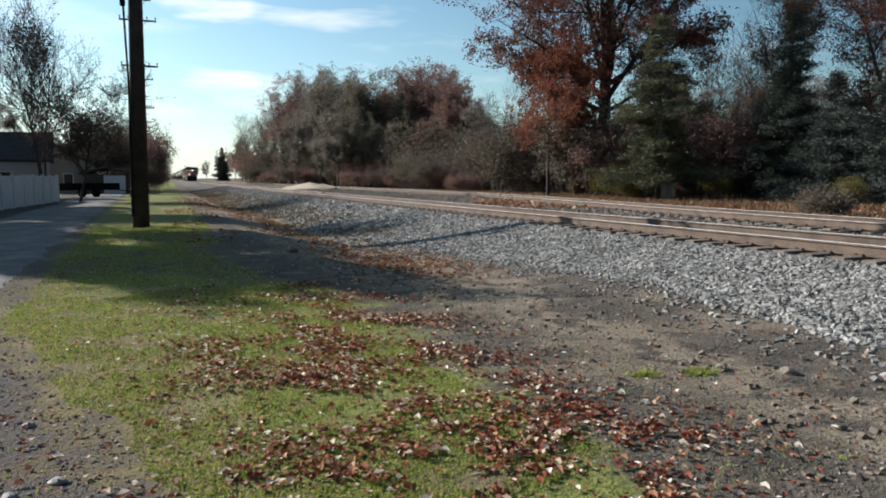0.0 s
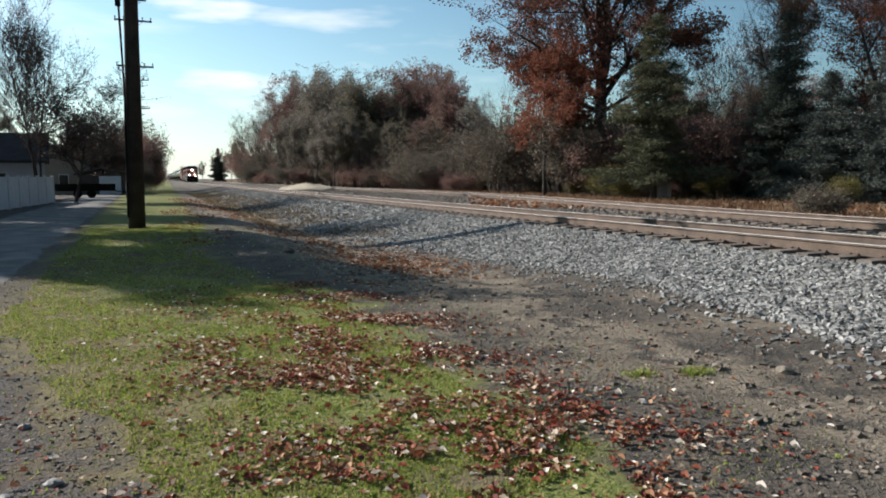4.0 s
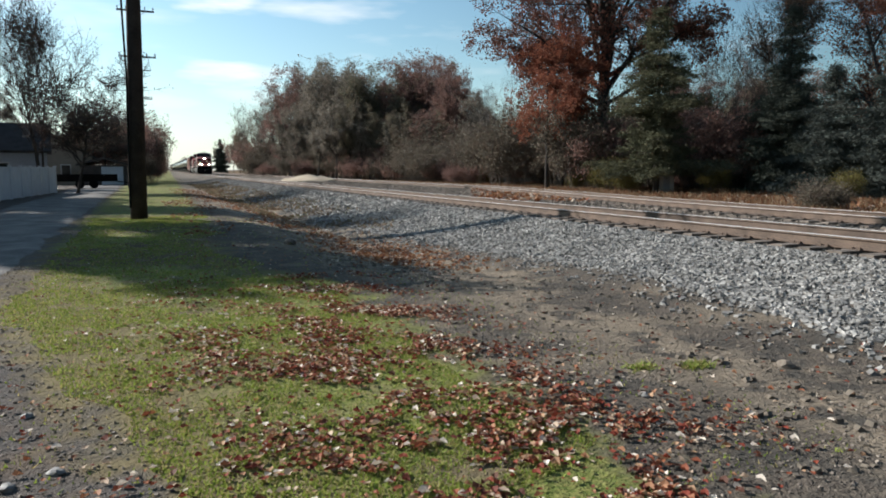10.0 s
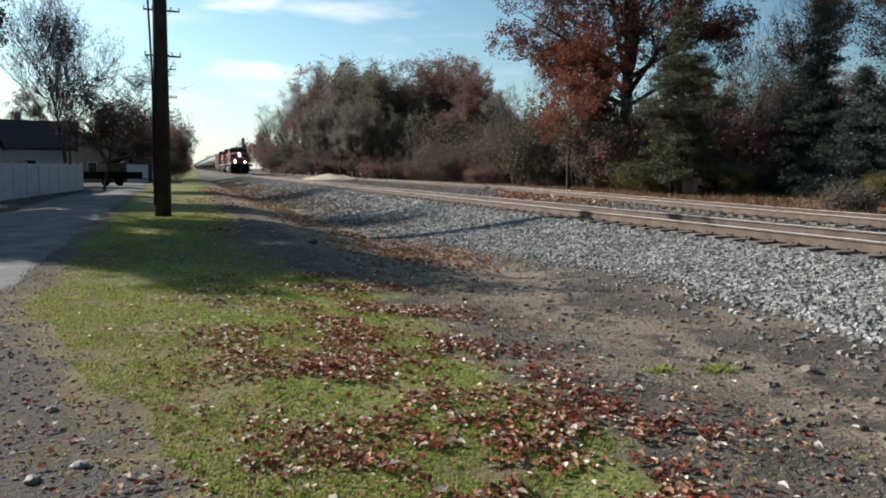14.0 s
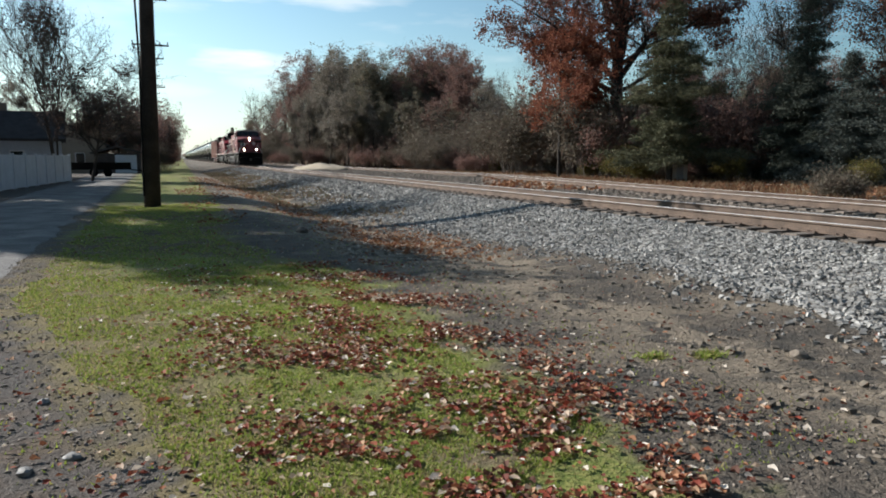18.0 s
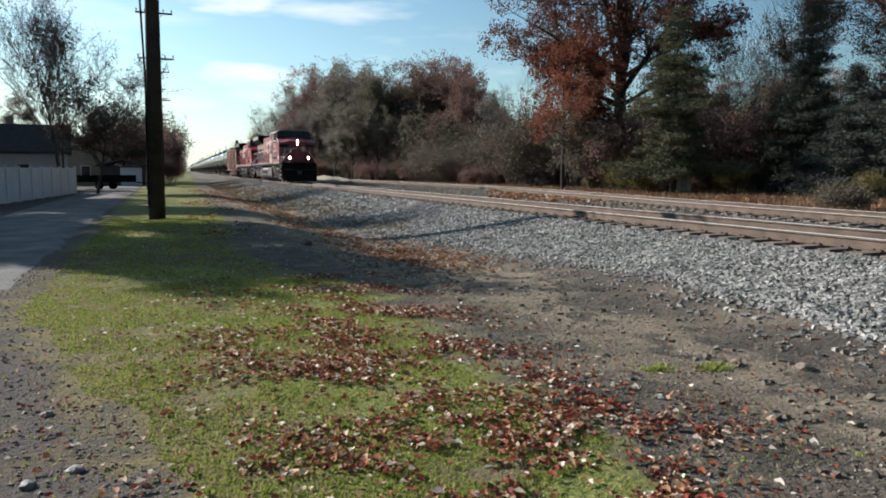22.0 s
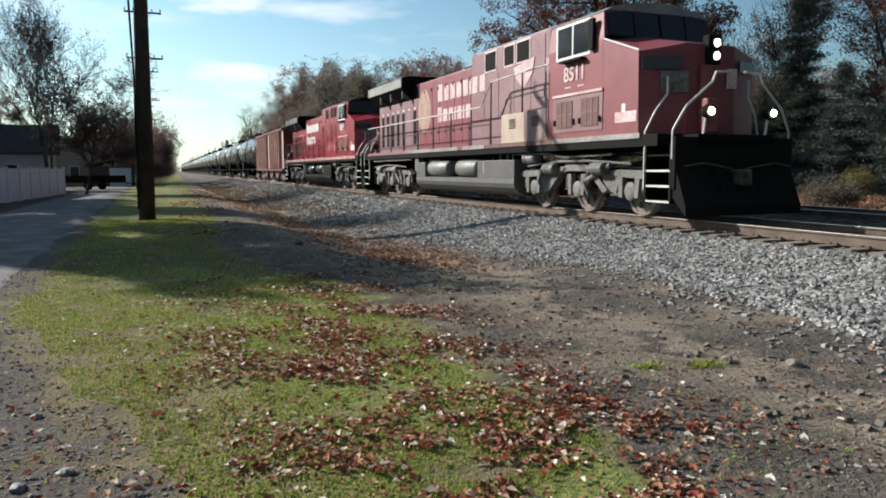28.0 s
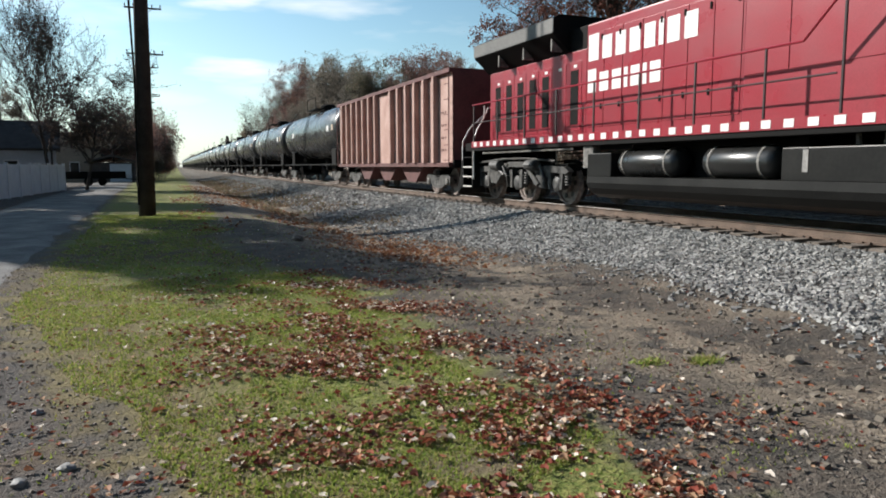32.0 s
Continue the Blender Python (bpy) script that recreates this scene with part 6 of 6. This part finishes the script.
fence_run(-7.6, 36.0, -5.75, 57.0, 9)
fence_run(-5.8, 57.1, -9.5, 58.0, 2)


def house(label, x, y, turn, w, d, eave, ridge, wall_m, windows=2, name="house", across=False):
    """A gabled house; across: the ridge runs along the front."""
    t = tagged(empty(name, pose(x, y, 0, 0, 0, turn)), label, "house")
    axis, half, deep = ("x", d / 2, w / 2) if across else ("y", w / 2, d / 2)
    wl_ = part("wall", prism(bmesh.new(), [(-half, 0), (-half, eave), (0, ridge), (half, eave), (half, 0)], axis, -deep, deep), M[wall_m], t)
    for k in range(int(eave / 0.22)):
        part("siding_board", boxes((-w / 2 - 0.012, -d / 2 - 0.012, 0.2 + k * 0.22, w / 2 + 0.012, -d / 2 + 0.02, 0.405 + k * 0.22)), M[wall_m], wl_)
    for s in (-1, 1):
        bm = prism(bmesh.new(), [(s * (half + 0.35), eave - 0.2), (0, ridge + 0.02), (0, ridge + 0.2), (s * (half + 0.4), eave - 0.02)], axis, -deep - 0.35, deep + 0.35)
        part("roof", bm, M["roof"], t, "dark shingled roof slope")
    part("chimney", boxes((0.4, 0.2, ridge - 0.5, 0.9, 0.7, ridge + 0.8), bevel=0.02), M["tan_siding"], t)
    for k in range(windows):
        cx = -w / 2 + w * (k + 1) / (windows + 1)
        wi = part("window", boxes((cx - 0.5, -d / 2 - 0.06, 1.0, cx + 0.5, -d / 2 - 0.01, 2.2)), M["white"], t)
        part("pane", boxes((cx - 0.42, -d / 2 - 0.075, 1.08, cx + 0.42, -d / 2 - 0.058, 2.12)), M["glass_dark"], wi)
    return t


house("pale one-storey house with a dark gabled roof", -11.6, 65, 6, 9, 5, 3.1, 5.1, "siding", across=True)
house("pale house with a low dark roof by the fence", -15.5, 52, 80, 8, 9, 2.9, 5.0, "siding")
house("tan house among the bare trees", -9.5, 92, 5, 8, 8, 3.0, 5.2, "tan_siding")
g = tagged(empty("garage", pose(-3.9, 86, 0, 0, 0, 0)), "small garage with a pale blue door and dark roof", "garage")
part("wall", boxes((-2.2, -2.5, 0, 2.2, 2.5, 2.1)), M["roof"], g)
part("door", boxes((-0.2, -2.56, 0.05, 1.9, -2.5, 1.95), bevel=0.01), M["garage_door"], g, "pale blue panel door")
bm = bmesh.new()
prism(bm, [(-2.6, 2.05), (0, 2.75), (2.6, 2.05), (2.6, 2.2), (0, 2.95), (-2.6, 2.2)], "y", -2.9, 2.9)
part("roof", bm, M["roof"], g)
tr = tagged(empty("flatbed_trailer", pose(-4.6, 70, 0, 0, 0, 4)), "dark flatbed trailer parked by the street", "trailer")
part("bed", boxes((-2.4, -1.0, 0.62, 2.4, 1.0, 0.78), bevel=0.02), M["black"], tr)
part("stake_side", boxes((-2.4, -1.02, 0.78, 2.4, -0.96, 1.25)), M["black"], tr)
for x in (-0.6, 0.5):
    part("wheel", lathe(bmesh.new(), [(-0.1, 0.3), (-0.08, 0.36), (0.08, 0.36), (0.1, 0.3)], "y", (x, -0.9, 0.36), 16), M["black"], tr)
    part("wheel", lathe(bmesh.new(), [(-0.1, 0.3), (-0.08, 0.36), (0.08, 0.36), (0.1, 0.3)], "y", (x, 0.9, 0.36), 16), M["black"], tr)
part("drawbar", path_tube([(2.4, 0, 0.6), (3.4, 0, 0.5)], 0.05), M["black"], tr)
part("jack", path_tube([(3.3, 0, 0.55), (3.3, 0, 0.0)], 0.04), M["black"], tr)
# pale outbuildings glimpsed through the wood
sx, sy = spot(40.1, 49.5)
sh = tagged(empty("shed", pose(sx, sy, ground_z(sx, sy) - 0.02, 0, 0, -40)), "small white shed half hidden by the pine", "shed")
sh.scale = (0.6, 0.6, 0.7)
part("wall", boxes((-0.75, -0.8, 0, 0.75, 0.8, 2.1)), M["white"], sh)
part("door", boxes((-0.35, -0.84, 0.05, 0.35, -0.8, 1.8)), M["siding"], sh)
bm = bmesh.new()
prism(bm, [(-0.95, 2.05), (0, 2.5), (0.95, 2.05), (0.95, 2.12), (0, 2.6), (-0.95, 2.12)], "y", -0.95, 0.95)
part("roof", bm, M["roof"], sh)
hx, hy = spot(44.6, 78)
house("pale house glimpsed through the wood", hx, hy, -42, 8, 8, 3.2, 5.4, "siding")
hx, hy = spot(31.8, 84)
house("white house low behind the thicket", hx, hy, -30, 7, 7, 2.6, 4.4, "white", 1)
# sand heap by the siding
bm = bmesh.new()
bmesh.ops.create_icosphere(bm, subdivisions=4, radius=1.0)
for v in bm.verts:
    v.co = Vector((v.co.x * 3.2, v.co.y * 5.0, max(v.co.z, -0.1) * 0.7 * (1 - 0.35 * (v.co.x ** 2 + v.co.y ** 2) ** 0.5) + 0.16 * noise.noise(v.co * 2.3) + 0.07 * noise.noise(v.co * 6)))
heap = part("sand_mound", bm, mat("pale_sand", (0.42, 0.35, 0.25, 1), (0.3, 0.25, 0.18, 1), 0.95, 0, 30, 1.5, 0.4), smooth=True)
hx, hy = spot(12.2, 82)
heap.matrix_basis = pose(hx, hy, BED_Z - 0.05)
tagged(heap, "low heap of pale sand beside the siding", "sand heap")

# ---- ballast, leaves, grass, pebbles ----


def stones(name, label, count, place, size, material, seed):
    rng = np.random.default_rng(seed)
    base = np.array([(x, y, z) for x in (-1, 1) for y in (-1, 1) for z in (-1, 1)], float)
    quads = [(0, 1, 3, 2), (4, 6, 7, 5), (0, 4, 5, 1), (2, 3, 7, 6), (0, 2, 6, 4), (1, 5, 7, 3)]
    vs, fs = [], []
    for _ in range(count):
        x, y = place(rng)
        s = size * rng.uniform(0.55, 1.35)
        if y > 16:
            s *= 1.25
        b = (base * rng.uniform(0.45, 1.0, (8, 3))) * np.array((0.5, 0.42, 0.34)) * s
        a, c = rng.uniform(0, 6.28), rng.uniform(-0.7, 0.7)
        R1 = np.array(((math.cos(a), -math.sin(a), 0), (math.sin(a), math.cos(a), 0), (0, 0, 1)))
        R2 = np.array(((1, 0, 0), (0, math.cos(c), -math.sin(c)), (0, math.sin(c), math.cos(c))))
        b = b @ (R1 @ R2).T + np.array((x, y, ground_z(x, y) + s * 0.1))
        k = len(vs)
        vs.extend(b.tolist())
        fs.extend([tuple(k + i for i in q) for q in quads])
    ob = link_mesh(name, vs, fs, material)
    return tagged(ob, label, "gravel", "", "stuff")


def bank(rng):
    y = 2.0 + 25 * rng.random() ** 1.25
    toe = 6.2 + 0.6 * lift((y - 4.5) / 4.5) + 0.25 * noise.noise((y * 0.8, 3.0, 0.0)) - 0.5 * lift((y - 13) / 8)
    u = toe + (9.25 - toe) * rng.random() ** 0.85 if rng.random() > 0.025 else toe - 0.9 * rng.random() ** 2
    return u + track_x(y) - TRACK_X, y


def bank_far(rng):
    y = 25 + 70 * rng.random() ** 1.6
    return 5.9 + 3.3 * rng.random() ** 0.7 + track_x(y) - TRACK_X, y


def bed(rng):
    y = 2.0 + 75 * rng.random() ** 1.7
    return 9.2 + (siding_off(y) + 3.2) * rng.random() + track_x(y) - TRACK_X, y


M["bed_stone"] = mat("brown_dusted_ballast", (0.26, 0.22, 0.178, 1), (0.11, 0.09, 0.075, 1), 0.9, 0, 25, 3, 0.4, island=0.5)
stones("ballast", "pale grey crushed stone ballast on the bank", 44000, bank, 0.061, M["stone"], 5)
stones("ballast", "crushed stone ballast along the distant bank", 15000, bank_far, 0.1, M["stone"], 6)
stones("ballast", "rust-dusted ballast between the rails", 15000, bed, 0.07, M["bed_stone"], 7)


def shoulder(rng):
    y = 3 + 11 * rng.random()
    return max(-0.1 - 0.28 * (y - 4.6), -1.5) - 2.2 * rng.random() ** 0.8, y


stones("gravel", "loose pale pebbles on the gravel shoulder", 3200, shoulder, 0.024, M["bed_stone"], 8)


def verge(rng):
    y = 2 + 16 * rng.random() ** 1.3
    return 2.6 + 3.2 * rng.random(), y


stones("soil_crumbs", "crumbs of dry soil and grit", 4200, verge, 0.02, M["bed_stone"], 9)


def fallen(name, label, count, place, size, material, seed):
    rng = np.random.default_rng(seed)
    vs, fs = [], []
    for _ in range(count):
        x, y = place(rng)
        s = size * rng.uniform(0.6, 1.3)
        a, t = rng.uniform(0, 6.28), rng.uniform(-0.5, 0.5)
        up = rng.uniform(0.1, 0.6) * s
        z = ground_z(x, y) + 0.008 + rng.random() * 0.03
        ca, sa_ = math.cos(a), math.sin(a)
        k = len(vs)
        for p, q, h in ((-0.5, 0, up * 0.4), (-0.15, 0.36, up), (0.25, 0.27, up * 0.5 + t * s * 0.3), (0.55, 0, 0.0), (0.2, -0.3, up * 0.8), (-0.2, -0.34, up * 0.2 - t * s * 0.2), (0.0, 0, 0.0)):
            vs.append((x + (p * ca - q * sa_) * s, y + (p * sa_ + q * ca) * s, z + max(h, 0)))
        fs += [(k, k + 6, k + 1), (k + 1, k + 6, k + 2), (k + 2, k + 6, k + 3), (k + 3, k + 6, k + 4), (k + 4, k + 6, k + 5), (k + 5, k + 6, k)]
    ob = link_mesh(name, vs, fs, material)
    return tagged(ob, label, "leaves", "", "stuff")


M["fallen_red"] = leaf_mat("fallen_maple_leaves", [(0.22, 0.05, 0.032), (0.14, 0.04, 0.028), (0.32, 0.13, 0.07), (0.24, 0.06, 0.036), (0.2, 0.085, 0.05), (0.75, 0.66, 0.56), (0.28, 0.09, 0.05), (0.45, 0.28, 0.17), (0.11, 0.05, 0.035), (0.36, 0.18, 0.1), (0.55, 0.42, 0.31)], 0.2, 0.6)
M["fallen_tan"] = leaf_mat("fallen_tan_leaves", [(0.3, 0.14, 0.07), (0.22, 0.09, 0.045), (0.36, 0.2, 0.11), (0.5, 0.42, 0.34), (0.18, 0.07, 0.04)], 0.25, 0.7)


def drift(rng):
    """Leaves thickest along the edge of the lawn and thinning to both sides."""
    while True:
        y = 2.6 + 8.5 * rng.random() ** 1.2
        x = -1.2 + 5.4 * rng.random()
        e = x - (2.2 + 0.06 * (y - 5))
        clump = 0.5 + 0.9 * noise.noise((x * 1.1, y * 1.1, 3.0)) + 0.5 * noise.noise((x * 3.1, y * 3.1, 8.0))
        p = math.exp(-(e / (0.7 + 0.2 * lift((5.5 - y) / 1.5) if e > 0 else 1.6)) ** 2) * max(clump * 2.0 - 0.62, 0.03) * (1.0 if y < 8 else 0.5)
        if rng.random() < p:
            return x, y


def scattered(rng):
    y = 2.6 + 20 * rng.random() ** 1.4
    return -1.6 + 8.0 * rng.random(), y


def pocket(rng):
    while True:
        x, y = rng.normal(5.2, 0.75), rng.normal(15.4, 1.8)
        if x < 6.6:
            return x, y


fallen("fallen_leaves", "dry red and brown leaves strewn on the lawn", 7600, drift, 0.05, M["fallen_red"], 12)
fallen("fallen_leaves", "single dry leaves scattered over grass and soil", 2400, scattered, 0.04, M["fallen_red"], 13)
fallen("fallen_leaves", "drift of orange-brown leaves at the foot of the bank", 1300, pocket, 0.09, M["fallen_tan"], 14)


def wood_floor(rng):
    u = 25 + 36 * rng.random()
    d = 28 + 26 * rng.random()
    x, y = spot(u, d)
    return x, y


def strip(rng):
    """The narrow end of the lawn, brown with litter."""
    while True:
        x, y = 0.8 + 4.6 * rng.random(), 19 + 46 * rng.random() ** 1.2
        if noise.noise((x * 0.5, y * 0.22, 5.0)) + 0.4 * noise.noise((x * 2, y, 7.0)) > 0.1 - 0.12 * x + 0.5 * rng.random():
            return x, y


fallen("fallen_leaves", "brown leaf litter along the narrow end of the lawn", 2600, strip, 0.11, M["fallen_tan"], 16)
fallen("leaf_litter", "orange-brown leaf litter along the wood's edge", 5000, wood_floor, 0.22, M["fallen_tan"], 15)


def blades(name, label, count, place, height, material, seed, width=0.006, tilt=0.5):
    rng = np.random.default_rng(seed)
    vs, fs = [], []
    for _ in range(count):
        x, y = place(rng)
        z = ground_z(x, y) - 0.004
        a, h = rng.uniform(0, 6.28), height * rng.uniform(0.4, 1.3)
        w = width * (1 + y * 0.12)
        dx, dy = rng.normal(0, tilt) * h, rng.normal(0, tilt) * h
        k = len(vs)
        vs += [(x - w * math.cos(a), y - w * math.sin(a), z), (x + w * math.cos(a), y + w * math.sin(a), z), (x + dx, y + dy, z + h)]
        fs.append((k, k + 1, k + 2))
    return tagged(link_mesh(name, vs, fs, material), label, "grass", "", "stuff")


def lawn(rng):
    while True:
        y = 2.8 + 24 * rng.random() ** 1.7
        x = -1.9 + 6 * rng.random()
        right = 2.3 + 0.03 * (y - 6) - 1.2 * lift((y - 9) / 5) + 0.9 * noise.noise((x * 0.9, y * 0.9, 1))
        left = max(-0.15 - 0.3 * (y - 4.6), -1.65) + 0.35 * noise.noise((x * 1.3, y * 1.3, 2))
        if 11 < y < 23 and rng.random() < 0.6:
            continue
        if left < x < right or (rng.random() < 0.03 and x < 5):
            if 0.8 * noise.noise((x * 1.1, y * 1.1, 6)) + 0.5 * noise.noise((x * 3.4, y * 3.4, 9)) > -0.18 + 0.3 * rng.random() - 0.15 or rng.random() < 0.12:
                return x, y


M["grass_blade"] = leaf_mat("short_lawn_grass", [(0.24, 0.31, 0.06), (0.31, 0.36, 0.085), (0.34, 0.32, 0.11), (0.15, 0.21, 0.042), (0.4, 0.33, 0.16), (0.26, 0.32, 0.065)], 0.4, 0.6)
blades("grass", "short green and yellowing lawn grass", 90000, lawn, 0.025, M["grass_blade"], 21)


def far_verge(rng):
    y = 2 + 80 * rng.random()
    off = siding_off(y) + 2.8
    return track_x(y) + off + 15 * rng.random() ** 1.3 + rng.random(), y


blades("dry_grass", "tan dry grass beyond the far track", 24000, far_verge, 0.26, M["dry_grass"], 22, 0.012, 0.4)


def bank_weeds(rng):
    while True:
        y = 17 + 75 * rng.random() ** 1.3
        u = 4.4 + 3.4 * rng.random()
        if noise.noise((u * 0.8, y * 0.35, 2.0)) + 0.5 * noise.noise((u * 3, y * 2, 4.0)) > 0.25 - 0.5 * lift((y - 18) / 14) + 0.3 * rng.random():
            break
    return u + track_x(y) - TRACK_X, y


M["weed"] = leaf_mat("dead_brown_weeds", [(0.2, 0.145, 0.1), (0.15, 0.11, 0.08), (0.25, 0.18, 0.12), (0.17, 0.16, 0.09)], 0.3)
blades("weeds", "dead brown weeds on the far bank", 4500, bank_weeds, 0.14, M["weed"], 23, 0.012, 0.7)


def tufts(rng):
    cx, cy = ((3.77, 4.7), (4.22, 4.57), (4.25, 4.6))[int(rng.integers(0, 3))]
    return rng.normal(cx, 0.07), rng.normal(cy, 0.04)


blades("grass_tuft", "low green tufts on the bare soil", 420, tufts, 0.045, M["grass_blade"], 24, 0.007, 0.8)


M["clod"] = mat("dry_soil_clod", (0.2, 0.165, 0.125, 1), (0.1, 0.085, 0.068, 1), 0.95, 0, 25, 3, 0.5, island=0.3)


def rock(label, x, y, size, seed, material):
    rng = random.Random(seed)
    bm = bmesh.new()
    bmesh.ops.create_icosphere(bm, subdivisions=2, radius=size)
    for v in bm.verts:
        v.co = Vector((v.co.x, v.co.y * 0.75, v.co.z * 0.5)) * (1 + 0.45 * noise.noise(v.co / size * 1.3 + Vector((seed, 0, 0))))
    ob = part("stone", bm, material)
    ob.matrix_basis = pose(x, y, ground_z(x, y) + size * 0.22, 0, 0, rng.uniform(0, 360))
    return tagged(ob, label, "stone", "loose stones")


rock("pale stone lying on the gravel shoulder", -0.79, 5.32, 0.045, 1, M["dusty"])
rock("pale stone at the edge of the gravel", -0.51, 4.24, 0.05, 2, M["dusty"])
rock("flat grey stone on the gravel shoulder", -0.72, 4.12, 0.05, 3, M["dusty"])
rock("small grey stone on the bare soil", 3.3, 4.07, 0.045, 4, M["dusty"])
rock("lump of dry soil beside the lawn", 4.5, 4.6, 0.07, 5, M["clod"])
rock("low lump of dry soil near the bank", 4.95, 4.3, 0.08, 6, M["clod"])
rock("dark clod at the foot of the bank", 3.0, 16.2, 0.16, 7, M["bark"])


def clods(rng):
    y = 2.6 + 12 * rng.random() ** 1.2
    return 3.0 + 3.0 * rng.random(), y


stones("soil_clods", "small clods of dry soil", 420, clods, 0.06, M["clod"], 31)

motions()
